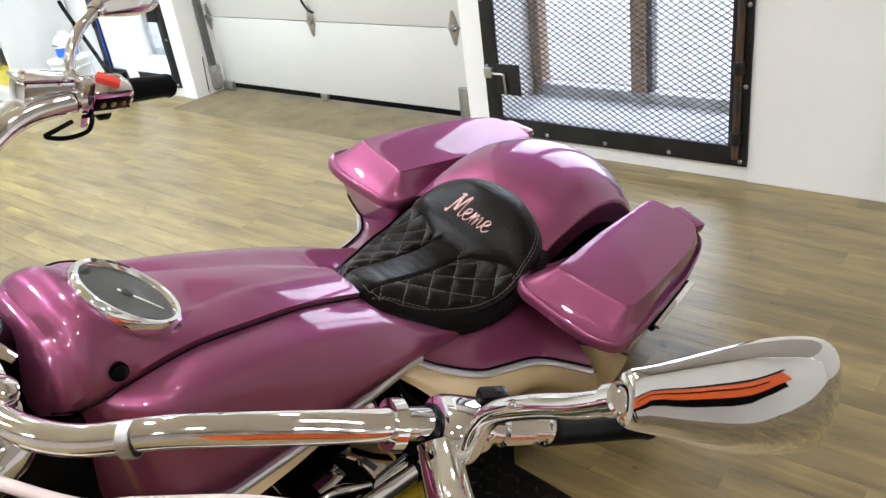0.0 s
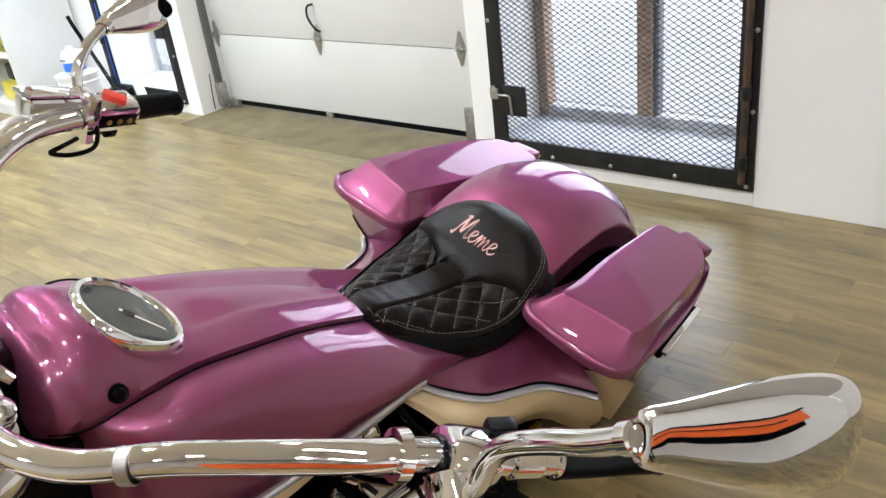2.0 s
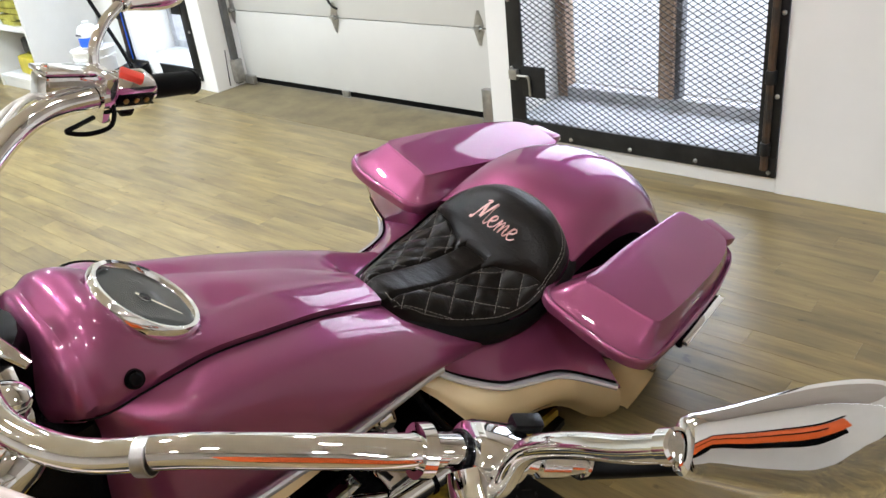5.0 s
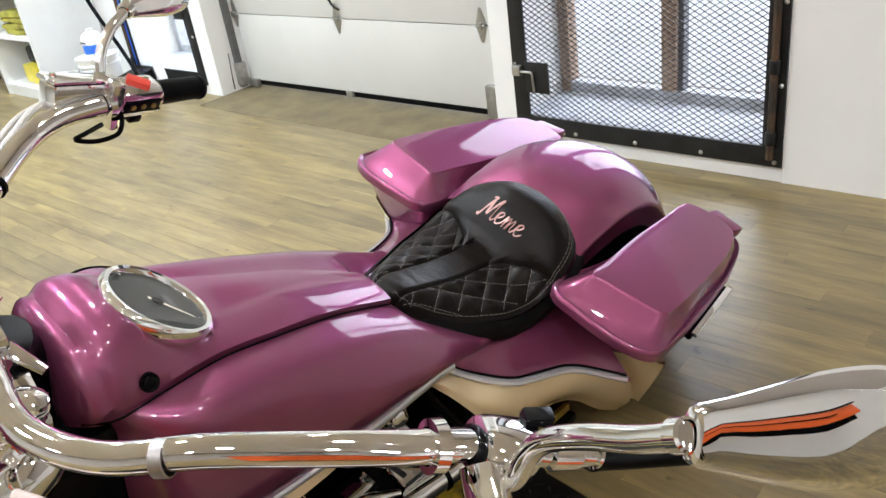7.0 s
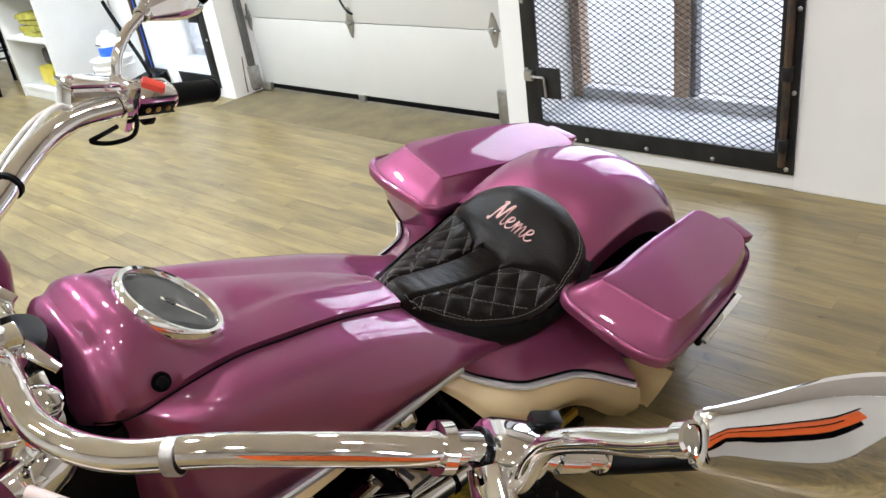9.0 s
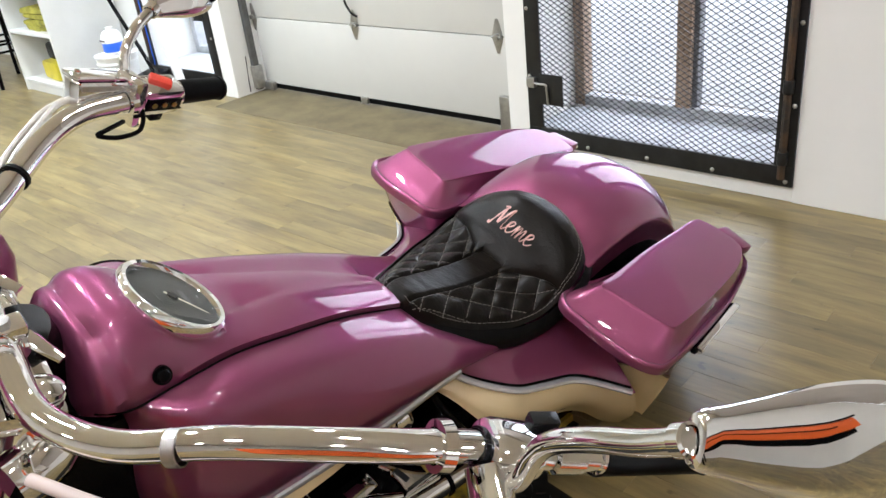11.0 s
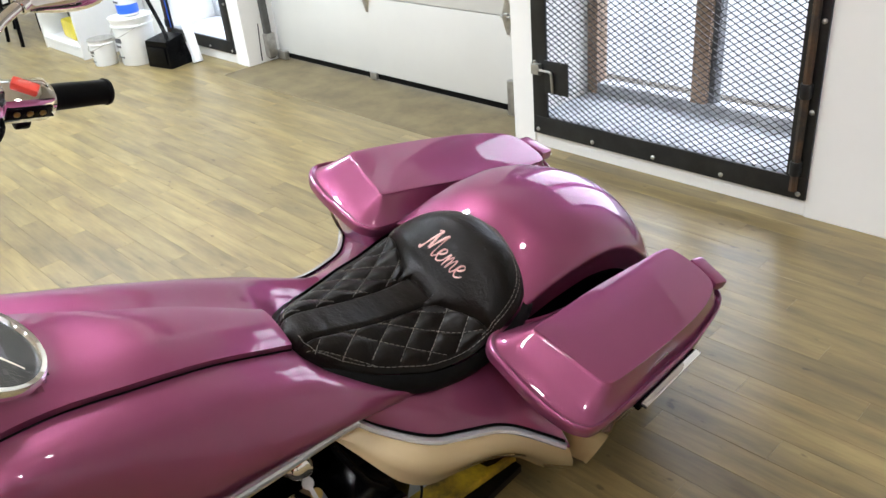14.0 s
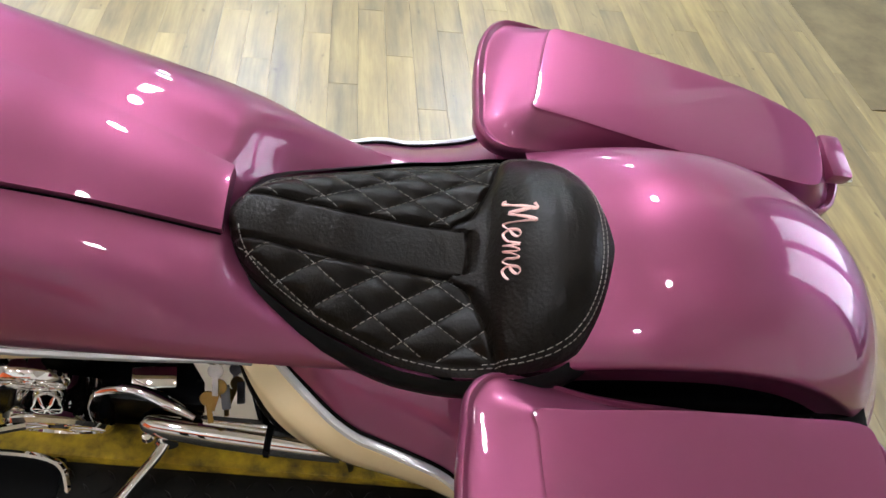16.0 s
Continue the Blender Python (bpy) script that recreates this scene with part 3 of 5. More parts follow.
part("dash_console", loft([console_ring(x) for x in cx]), PAINT, tank, "raised magenta dash panel along the tank")
# black line put in for the shaded crease round the dash
for s in (1, -1):
    part("joint", tube([(x, console_y(x, curve(x, SEAM_Y), s) + s * 0.0005, curve(x, SEAM_Z) - 0.007) for x in (-0.52, -0.49, -0.43, -0.34, -0.25, -0.15, -0.08, -0.014)], 0.0014, 6), SATIN, tank, "thin black line for the shade in the crease")
# bottom stripe and cream band of the tank
for s in (1, -1):
    low = [(x, s * tank_ring(x)[16][1], tank_ring(x)[16][2]) for x in [-0.46 + 0.49 * k / 12 for k in range(13)]]
    part("pinstripe", tube([(x, y + s * 0.001, z - 0.003) for x, y, z in low], 0.0052, 8, flat=1.3), SILVER, tank, "silver pinstripe")
    rings = []
    for x, y, z in low:
        o = curve(x, [(-0.46, 0.016), (-0.26, 0.004), (-0.16, -0.005), (0.03, -0.007)])
        rings.append([(x, y, z - 0.006), (x, y + s * o, z - 0.030), (x, y - s * 0.03, z - 0.035), (x, y - s * 0.03, z - 0.006)])
    part("lower_band", loft(rings), CREAM, tank, "cream lower band")

# speedometer
# x of the dial points to the bike's left, y to the front
GA = Matrix.Translation((-0.377, -0.008, 0.7165)) @ Matrix.Rotation(radians(5), 4, 'X') @ Matrix.Rotation(radians(36.7), 4, 'Y') @ Matrix.Scale(0.88, 4)
speedo = part("speedometer", lathe([(0.070, -0.05), (0.079, -0.012), (0.0800, 0.0)], GA, 48, caps=(True, False)), PAINT, bike, "round speedometer in a painted pod")
part("bezel", lathe([(0.0790, -0.014), (0.0815, -0.010), (0.0835, 0.0), (0.0825, 0.008), (0.0785, 0.0125), (0.0725, 0.0115), (0.0695, 0.006), (0.0685, 0.0)], GA, 48, caps=(False, False)), CHROME, speedo, "polished chrome bezel")
part("dial", lathe([(0.0685, 0.0), (0.0, 0.0005)], GA, 40), DIAL, speedo, "black dial face")
cover = part("dial_glass", lathe([(0.068, 0.0062), (0.045, 0.0078), (0.0, 0.0085)], GA, 40, caps=(False, True)), DIALGLASS, speedo)
cover.visible_shadow = False


def dial_mark(a, r0, r1, w, z=0.0012):
    """A printed mark on the dial at an angle, seen from the saddle."""
    m = GA @ Matrix.Rotation(a, 4, 'Z')
    return box(r0, r1, -w / 2, w / 2, z - 0.0003, z, m=m)


for k in range(13):
    a = radians(180 + 140 - 280 * k / 12)
    part("tick", dial_mark(a, 0.052, 0.062, 0.0022), DIALMARK, speedo, smooth=False)
    if k < 12:
        part("tick", dial_mark(radians(180 + 140 - 280 * (k + 0.5) / 12), 0.057, 0.062, 0.0012), DIALMARK, speedo, smooth=False)
# numerals and lower legend too small to read
for k in range(13):
    a = radians(180 + 140 - 280 * k / 12)
    m = GA @ Matrix.Translation((0.042 * math.cos(a), 0.042 * math.sin(a), 0))
    part("numeral_bar", box(-0.0030, 0.0030, -0.0045, 0.0045, 0.0009, 0.0012, m=m), DIALMARK, speedo, smooth=False)
part("legend_bar", box(-0.030, -0.026, -0.012, 0.012, 0.0009, 0.0012, m=GA), DIALMARK, speedo, smooth=False)
part("odometer_window", box(0.020, 0.030, -0.018, 0.018, 0.0009, 0.0013, m=GA), GREYPLASTIC, speedo, smooth=False)
NA = radians(-38)
nm = GA @ Matrix.Rotation(NA, 4, 'Z')
part("needle", loft([[nm @ Vector(p) for p in ((-0.014, -0.0022, 0.0030), (-0.014, 0.0022, 0.0030), (-0.014, 0.0022, 0.0042), (-0.014, -0.0022, 0.0042))],
                     [nm @ Vector(p) for p in ((0.056, -0.0008, 0.0030), (0.056, 0.0008, 0.0030), (0.056, 0.0008, 0.0042), (0.056, -0.0008, 0.0042))]]), NEEDLE, speedo)
part("needle_hub", lathe([(0.009, 0.001), (0.009, 0.0045), (0.006, 0.006), (0, 0.006)], GA, 20), SATIN, speedo)

# filler cap on the tank's right shoulder, and the buttons on the dash's flanks
cap = axis_pose((-0.396, 0.113, 0.678), (0.18, 0.08, 0.97))
part("filler_cap", lathe([(0.0395, -0.016), (0.0395, 0.0), (0.036, 0.0025), (0.024, 0.003), (0.0235, 0.0060), (0.020, 0.008), (0, 0.009)], cap, 32), PAINT, tank, "flush magenta filler cap")
part("cap_joint", lathe([(0.0396, -0.004), (0.0410, 0.0016), (0.0432, 0.0016), (0.0450, -0.018)], cap, 32, caps=(False, False)), SATIN, tank, "dark joint round the cap")
for s in (-1, 1):
    bp_ = axis_pose((-0.443, s * 0.104, 0.706), (-0.05, s * 0.85, 0.5))
    b_ = part("trip_button", lathe([(0.0082, -0.01), (0.0082, 0.004), (0.0065, 0.006), (0, 0.007)], bp_, 20), SATIN, tank, "black rubber reset button")
    part("collar", lathe([(0.0083, 0.001), (0.0112, 0.0022), (0.0118, 0.0), (0.0118, -0.008)], bp_, 20, caps=(False, False)), SATIN, b_)

# ---------------------------------------------------------------- saddle
SEAT_W = [(-0.008, 0.016), (-0.004, 0.030), (0.003, 0.043), (0.014, 0.056), (0.03, 0.069), (0.07, 0.092), (0.13, 0.117), (0.20, 0.140), (0.28, 0.149), (0.33, 0.147), (0.365, 0.139), (0.393, 0.124), (0.413, 0.101), (0.425, 0.074), (0.432, 0.044), (0.435, 0.012)]
SEAT_Z = [(-0.008, 0.527), (0.01, 0.532), (0.06, 0.515), (0.15, 0.482), (0.22, 0.464), (0.26, 0.459), (0.285, 0.471), (0.31, 0.500), (0.335, 0.522), (0.37, 0.533), (0.40, 0.528), (0.435, 0.507)]


def seat_edge_z(x):
    return curve(x, [(-0.008, 0.494), (0.03, 0.488), (0.075, 0.468), (0.127, 0.450), (0.194, 0.434), (0.24, 0.430), (0.30, 0.445), (0.36, 0.460), (0.427, 0.474)])


def seam_x(y):
    """Where the rear pad meets the quilted panels."""
    a = abs(y)
    return curve(a, [(0.0, 0.268), (0.028, 0.265), (0.033, 0.246), (0.037, 0.247), (0.05, 0.268), (0.07, 0.279), (0.10, 0.293), (0.13, 0.303), (0.15, 0.308)])


def strip_half(x):
    return curve(x, [(-0.01, 0.027), (0.10, 0.031), (0.25, 0.034)])


QP, QS = 0.0715, 1.55


def quilt(x, y):
    """Pillow height of the diamond quilting, 0 on its lines."""
    u = (x + abs(y) * QS) / QP - 0.22
    v = (x - abs(y) * QS) / QP - 0.28
    a = abs(math.sin(math.pi * u))
    b = abs(math.sin(math.pi * v))
    return min(1.0, (a * b) ** 0.55)


def seat_surface(x, t):
    """t from -1 (left edge) to 1 (right edge)."""
    w = curve(x, SEAT_W)
    y = w * t
    zc, ze = curve(x, SEAT_Z), seat_edge_z(x)
    z = ze + (zc - ze) * (1 - abs(t) ** 2.6) ** 0.85
    sx = seam_x(y)
    sh = strip_half(x)
    if x < sx and abs(y) > sh and abs(t) < 0.93:
        d = min(abs(y) - sh, sx - x, (0.93 - abs(t)) * w)
        k = min(1.0, max(0.0, d / 0.008))
        z += 0.0085 * quilt(x, y) * k - 0.001
    elif x < sx and abs(y) <= sh:
        d = sh - abs(y)
        z += 0.0025 * min(1.0, d / 0.006)
        # worn folds across the centre strip
        z += 0.0010 * noise.noise(Vector((x * 48, y * 9, 0.3))) * min(1.0, d / 0.012)
    else:
        d = max(0.0, min(x - sx, 0.02))
        z += 0.0075 * min(1.0, d / 0.012) ** 0.6
    # sewn grooves round the panels
    d = abs(x - sx)
    if x < sx + 0.005:
        d = min(d, abs(abs(y) - sh) if x < sx else d)
    if d < 0.0045:
        z -= 0.0034 * (1 - d / 0.0045)
    return y, z


sx_list = [-0.008 + 0.443 * k / 260 for k in range(261)]
ts = [-1 + 2 * k / 140 for k in range(141)]
sbm = bmesh.new()
grid = []
for x in sx_list:
    row = []
    for t in ts:
        tt = math.copysign(abs(t) ** 0.9, t)
        y, z = seat_surface(x, tt)
        row.append(sbm.verts.new((x, y, z)))
    grid.append(row)
for a, b in zip(grid, grid[1:]):
    for i in range(len(ts) - 1):
        sbm.faces.new((a[i], a[i + 1], b[i + 1], b[i]))
seat = part("saddle", sbm, LEATHER, bike, "black quilted leather solo saddle")
seat.location = (0, -0.014, 0)
# vinyl skirt below the top
edge = [(x, curve(x, SEAT_W)) for x in sx_list] + [(x, -curve(x, SEAT_W)) for x in sx_list[::-1]]
rings = []
for grow, drop in ((-0.004, -0.002), (0.006, 0.001), (0.012, 0.008), (0.0145, 0.018), (0.013, 0.035), (0.0, 0.055)):
    ring = []
    for x, y in edge:
        cx_ = 0.207
        k = 1 + grow / 0.215
        ring.append((cx_ + (x - cx_) * k, y + math.copysign(grow, y), seat_edge_z(x) - drop))
    rings.append(ring)
part("skirt", loft(rings, True, (False, True)), PIPING, seat, "black vinyl saddle skirt")
# stitching
st = bmesh.new()


def stitch_run(points, dash=0.0042, gap=0.0022, r=0.00062):
    run = 0.0
    pts = []
    for p, q in zip(points, points[1:]):
        d = (q - p).length
        n = max(1, int(d / 0.001))
        pts += [p.lerp(q, i / n) for i in range(n)]
    i = 0
    step = max(1, int(dash / 0.001))
    skip = max(1, int(gap / 0.001))
    while i + step < len(pts):
        a, b = pts[i], pts[i + step]
        d = (b - a)
        if d.length > 1e-5:
            s_ = d.cross(Vector((0, 0, 1))).normalized() * r
            up = Vector((0, 0, r * 1.4))
            loft([[a - s_, a + up, a + s_, a - up * 0.5], [b - s_, b + up, b + s_, b - up * 0.5]], True, (True, True), st)
        i += step + skip


def on_seat(x, y, lift=0.0009):
    w = curve(x, SEAT_W)
    t = max(-0.995, min(0.995, y / w))
    yy, z = seat_surface(x, t)
    return Vector((x, y, z + lift))


for s in (1, -1):
    # diamond lines on each side panel
    for fam in (1, -1):
        for k in range(-6, 14):
            run = []
            for i in range(0, 160):
                y = 0.02 + 0.13 * i / 159
                x = (k + (0.22 if fam > 0 else 0.28)) * QP - fam * QS * y
                w = curve(x, SEAT_W)
                ok = 0.006 < x < seam_x(y) - 0.003 and y > strip_half(x) + 0.002 and y < w * 0.925
                if ok:
                    run.append(on_seat(x, s * y, 0.0022))
                elif len(run) > 4:
                    stitch_run(run)
                    run = []
                else:
                    run = []
            if len(run) > 4:
                stitch_run(run)
# double row along the rim
rim_line = [(x, curve(x, SEAT_W)) for x in sx_list] + [(x, -curve(x, SEAT_W)) for x in sx_list[::-1]]
for k_ in (0.945, 0.918):
    row_ = [(0.21 + (x - 0.21) * k_, y * k_) for x, y in rim_line]
    if k_ < 0.93:
        row_ = [p for p in row_ if p[0] > 0.28]
    stitch_run([on_seat(x, y) for x, y in row_])
tagged(part("stitching", st, THREAD, seat, "pale stitching in diamonds", smooth=False), kind="stuff")
# embroidered word, letters' tops toward the tail
def script_word():
    L = {
        'M': [[(0.00, 0.10), (0.02, 0.02), (0.08, 0.06), (0.16, 0.40), (0.26, 0.86), (0.22, 0.98), (0.12, 0.90)],
              [(0.26, 0.86), (0.30, 0.55), (0.34, 0.16), (0.44, 0.45), (0.58, 0.95), (0.60, 0.55), (0.60, 0.12), (0.66, 0.02), (0.76, 0.14)]],
        'e': [[(0.00, 0.20), (0.14, 0.26), (0.24, 0.40), (0.18, 0.50), (0.08, 0.42), (0.05, 0.18), (0.14, 0.02), (0.28, 0.08), (0.36, 0.18)]],
        'm': [[(0.00, 0.18), (0.06, 0.36), (0.10, 0.46), (0.09, 0.02), (0.12, 0.20), (0.22, 0.46), (0.26, 0.36), (0.25, 0.02), (0.30, 0.24), (0.40, 0.46), (0.44, 0.34), (0.43, 0.10), (0.50, 0.02), (0.58, 0.16)]],
    }
    b = bmesh.new()
    pen = 0.0
    for ch, adv in (('M', 0.74), ('e', 0.34), ('m', 0.56), ('e', 0.34)):
        for stroke in L[ch]:
            pts = []
            for u, v in spline(stroke, len(stroke) * 6):
                uu, vv = pen + u + 0.18 * v, v
                y = 0.056 - uu * 0.0525
                x = 0.303 + vv * 0.036
                pts.append(tuple(on_seat(x, y, 0.0006)))
            n = len(pts)
            r = [0.0014 + 0.0013 * abs(math.sin(3.1 * i / n * len(stroke) / 3)) for i in range(n)]
            tube(pts, r, 6, n, b, flat=0.5)
        pen += adv
    return b


part("embroidery", script_word(), PINK, seat, "pink embroidered word Meme in script")
# the nose is sheared slightly left, shaped to fit the camera's view
for ob in [seat] + list(seat.children):
    for v in ob.data.vertices:
        v.co.y -= 0.012 * max(0.0, 1 - v.co.x / 0.25)

# ---------------------------------------------------------------- rear fender
FT = [(0.34, 0.482), (0.42, 0.513), (0.50, 0.527), (0.58, 0.524), (0.66, 0.508), (0.74, 0.473), (0.80, 0.428), (0.86, 0.356), (0.91, 0.275), (0.95, 0.19)]
FW = [(0.34, 0.151), (0.45, 0.151), (0.60, 0.148), (0.72, 0.143), (0.82, 0.137), (0.95, 0.122)]
CREST = [(0.34, 0.448), (0.42, 0.474), (0.50, 0.486), (0.56, 0.486), (0.617, 0.474), (0.66, 0.458), (0.715, 0.424), (0.76, 0.386), (0.82, 0.322), (0.88, 0.238), (0.95, 0.12)]
# rolled edge below the crest: (outward, down)
ROLL = [(0.0015, 0.004), (0.0015, 0.010), (-0.001, 0.018), (-0.003, 0.035), (-0.005, 0.066), (-0.012, 0.068)]
fr_ = []
for k in range(71):
    x = 0.34 + 0.61 * k / 70
    zt, w, zc = soft(x, FT, 0.04), soft(x, FW), soft(x, CREST, 0.03)
    half_ = []
    for i in range(29):
        u = i / 28
        half_.append((w * u, zt - (zt - zc) * (0.78 * u ** 2.1 + 0.22 * u ** 7)))
    half_ += [(w + a, zc - b) for a, b in ROLL]
    fr_.append([(x, -a, b) for a, b in half_[:0:-1]] + [(x, a, b) for a, b in half_])
rear_fender = part("rear_fender", loft(fr_, False, (False, False)), PAINT, bike, "rounded candy magenta rear fender")
# black filler under the fender, standing in for shade in the gap
liner = []
for ring in fr_[2:-4]:
    x = ring[0][0]
    low = ring[0][2] - 0.03
    liner.append([(x, y * 0.955, z - 0.012) for _, y, z in ring[7:-7]] + [(x, ring[-1][1] * 0.93, low - 0.10), (x, ring[0][1] * 0.93, low - 0.10)])
part("inner_fender", loft(liner), SATIN, rear_fender, "black filler for the shaded gap beside the fender")

# ---------------------------------------------------------------- saddlebags
RIM = [(0.268, 0.225), (0.272, 0.184), (0.300, 0.158), (0.360, 0.160), (0.420, 0.167), (0.500, 0.169), (0.640, 0.167), (0.770, 0.163), (0.825, 0.182), (0.848, 0.240), (0.838, 0.285), (0.800, 0.313), (0.720, 0.336), (0.620, 0.358), (0.450, 0.379), (0.330, 0.388), (0.292, 0.375), (0.272, 0.335), (0.266, 0.280)]
TOPR = [(0.348, 0.226), (0.343, 0.210), (0.352, 0.203), (0.400, 0.199), (0.460, 0.192), (0.540, 0.184), (0.660, 0.177), (0.755, 0.173), (0.778, 0.192), (0.784, 0.240), (0.777, 0.275), (0.754, 0.298), (0.690, 0.320), (0.600, 0.335), (0.470, 0.348), (0.393, 0.352), (0.372, 0.348), (0.364, 0.331), (0.355, 0.278)]


def closed(pts, n):
    out = []
    m = len(pts)
    for k in range(n):
        u = k / n * m
        i = int(u)
        f = u - i
        p0, p1, p2, p3 = [np.array(pts[(i + d) % m], float) for d in (-1, 0, 1, 2)]
        out.append(0.5 * (2 * p1 + (p2 - p0) * f + (2 * p0 - 5 * p1 + 4 * p2 - p3) * f * f + (3 * p1 - p0 - 3 * p2 + p3) * f ** 3))
    return out


NB = 95


rim_, top_ = closed(RIM, NB), closed(TOPR, NB)
mid_ = np.mean(np.array(rim_), axis=0)


def rim_z(x):
    return 0.447 - 0.172 * (x - 0.27)


def top_z(x):
    return 0.481 - 0.15 * (x - 0.36)


def inset(p, d):
    v = np.array(p) - mid_
    return np.array(p) - v / np.linalg.norm(v) * d


def saddlebag(s, label):
    rim_, top_ = closed(RIM, NB), closed(TOPR, NB)
    bag = part("saddlebag", bag_body(s, True, -0.002), PAINT, bike, label)
    rings = []
    rings.append([(*inset(p, 0.006), rim_z(p[0]) - 0.016) for p in rim_])
    rings.append([(*inset(p, 0.0), rim_z(p[0]) - 0.010) for p in rim_])
    for d, h in ((0.0, 0.004), (0.002, 0.0085), (0.006, 0.0108), (0.0095, 0.009), (0.012, 0.0055), (0.0135, 0.0050)):
        rings.append([(*inset(p, d), rim_z(p[0]) + h) for p in rim_])
    for f in (0.05, 0.5, 0.93, 0.975):
        r_ = []
        for p, q in zip(rim_, top_):
            a = np.array(inset(p, 0.0145))
            xy = a + (np.array(q) - a) * f
            z = rim_z(a[0]) + 0.0055 + (top_z(q[0]) - 0.002 - rim_z(a[0]) - 0.0055) * f
            r_.append((*xy, z))
        rings.append(r_)
    tm = np.mean(np.array(top_), axis=0)
    rings.append([(*q, top_z(q[0])) for q in top_])
    for k, h in ((0.975, 0.0005), (0.93, 0.0009), (0.75, 0.0016), (0.4, 0.0024), (0.05, 0.0026)):
        rings.append([(*(tm + (np.array(q) - tm) * k), top_z(tm[0] + (q[0] - tm[0]) * k) + h) for q in top_])
    rings = [[(x, s * y, z) for x, y, z in r] for r in rings]
    lid = part("lid", loft(rings, True, (False, True)), PAINT, bag, "candy magenta bag lid with a faceted top")
    # latch tab on the rear edge
    lb = bmesh.new()
    box(-0.020, 0.020, -0.038, 0.038, -0.010, 0.014, 0.008, lb, m=pose(0.822, s * 0.250, 0.382, 0, 12, s * 8))
    part("latch", lb, PAINT, lid, "rounded painted latch tab")
    part("latch_pin", lathe([(0.005, 0), (0.005, 0.006), (0.003, 0.008), (0, 0.008)], axis_pose((0.846, s * 0.222, 0.375), (1, 0, 0.1)), 10), CHROME, lid, "small chrome latch pin")
    # lower cream shell and its stripe
    part("lower_shell", bag_body(s, False, 0.002), CREAM, bag, "cream lower bag shell")
    # chrome rail on the flank
    a, b = Vector((0.447, s * 0.391, 0.405)), Vector((0.640, s * 0.366, 0.385))
    m = axis_pose((a + b) / 2, b - a)
    L = (b - a).length
    rail = part("side_rail", box(-0.006, 0.006, -0.0045, 0.0045, -L / 2, L / 2, 0.0015, m=m), CHROME, bag, "flat chrome bag rail")
    # black strip behind the rail paints in its shaded gap
    part("rail_insert", tube([(0.442, s * 0.383, 0.398), (0.53, s * 0.373, 0.393), (0.640, s * 0.358, 0.378)], 0.007, 8), SATIN, rail, "black strip for the shaded gap behind the rail")
    part("lid_strip", tube([(0.436, s * 0.3575, 0.4265), (0.49, s * 0.3535, 0.426), (0.553, s * 0.3475, 0.425)], 0.0022, 6), STEEL, lid, "thin metal strip in the lid")
    return bag


def bag_body(s, upper, out):
    """The bag's wall: magenta from the rim to a line that drops towards the bike, cream below it."""
    rings = []
    n = 7
    for k in range(n):
        ring = []
        for p in closed(RIM, NB):
            split = 0.088 + 0.075 * min(1.0, max(0.0, (0.352 - p[1]) / 0.09))
            a, b = (0.0, split) if upper else (split, 0.29)
            d = a + (b - a) * k / (n - 1)
            q = inset(p, 0.012 - out + (0.055 * (d / 0.29) ** 1.6 if s < 0 else 0.105 * (d / 0.29) ** 0.9))
            if s < 0:
                q = (q[0] + 0.095 * max(0.0, min(1.0, (0.42 - p[0]) / 0.13)) * min(1.0, d / 0.10), q[1])
            low = min(1.0, max(0.0, (q[0] - 0.27) / 0.5))
            ring.append((q[0], s * q[1], rim_z(p[0]) - 0.012 - d * (1 - 0.25 * low)))
        rings.append(ring)
    return loft(rings, True, (upper, True))


bags = [saddlebag(s, "stretched magenta and cream hard saddlebag") for s in (-1, 1)]
# the left bag is rolled, inner edge up, to fit the camera's view
TILT = Matrix.Translation((0.5, -0.28, 0.43)) @ Matrix.Rotation(radians(3.5), 4, 'X') @ Matrix.Translation((-0.5, 0.28, -0.43))
for ob in [bags[0]] + bags[0].children_recursive:
    ob.data.transform(TILT)
# fender and its filler sheared right toward the tail to match the camera's view
for ob in [rear_fender] + list(rear_fender.children):
    for v in ob.data.vertices:
        v.co.y += 0.030 * max(0.0, v.co.x - 0.30)

# ---------------------------------------------------------------- side panels under the saddle
EDGE = [(0.0, 0.124, 0.420), (0.045, 0.138, 0.395), (0.08, 0.165, 0.372), (0.14, 0.208, 0.347), (0.19, 0.224, 0.332), (0.26, 0.246, 0.322), (0.30, 0.272, 0.312), (0.335, 0.315, 0.305), (0.352, 0.340, 0.303)]
INNER = [(0.0, 0.10, 0.425), (0.045, 0.11, 0.422), (0.08, 0.12, 0.415), (0.14, 0.125, 0.405), (0.19, 0.130, 0.400), (0.26, 0.135, 0.395), (0.30, 0.142, 0.392), (0.335, 0.15, 0.39), (0.36, 0.16, 0.385)]
BOTTOM = [(0.0, 0.134, 0.388), (0.026, 0.172, 0.364), (0.055, 0.200, 0.326), (0.092, 0.214, 0.275), (0.146, 0.222, 0.226), (0.21, 0.228, 0.213), (0.28, 0.240, 0.206), (0.34, 0.252, 0.172), (0.39, 0.280, 0.130), (0.43, 0.302, 0.114)]
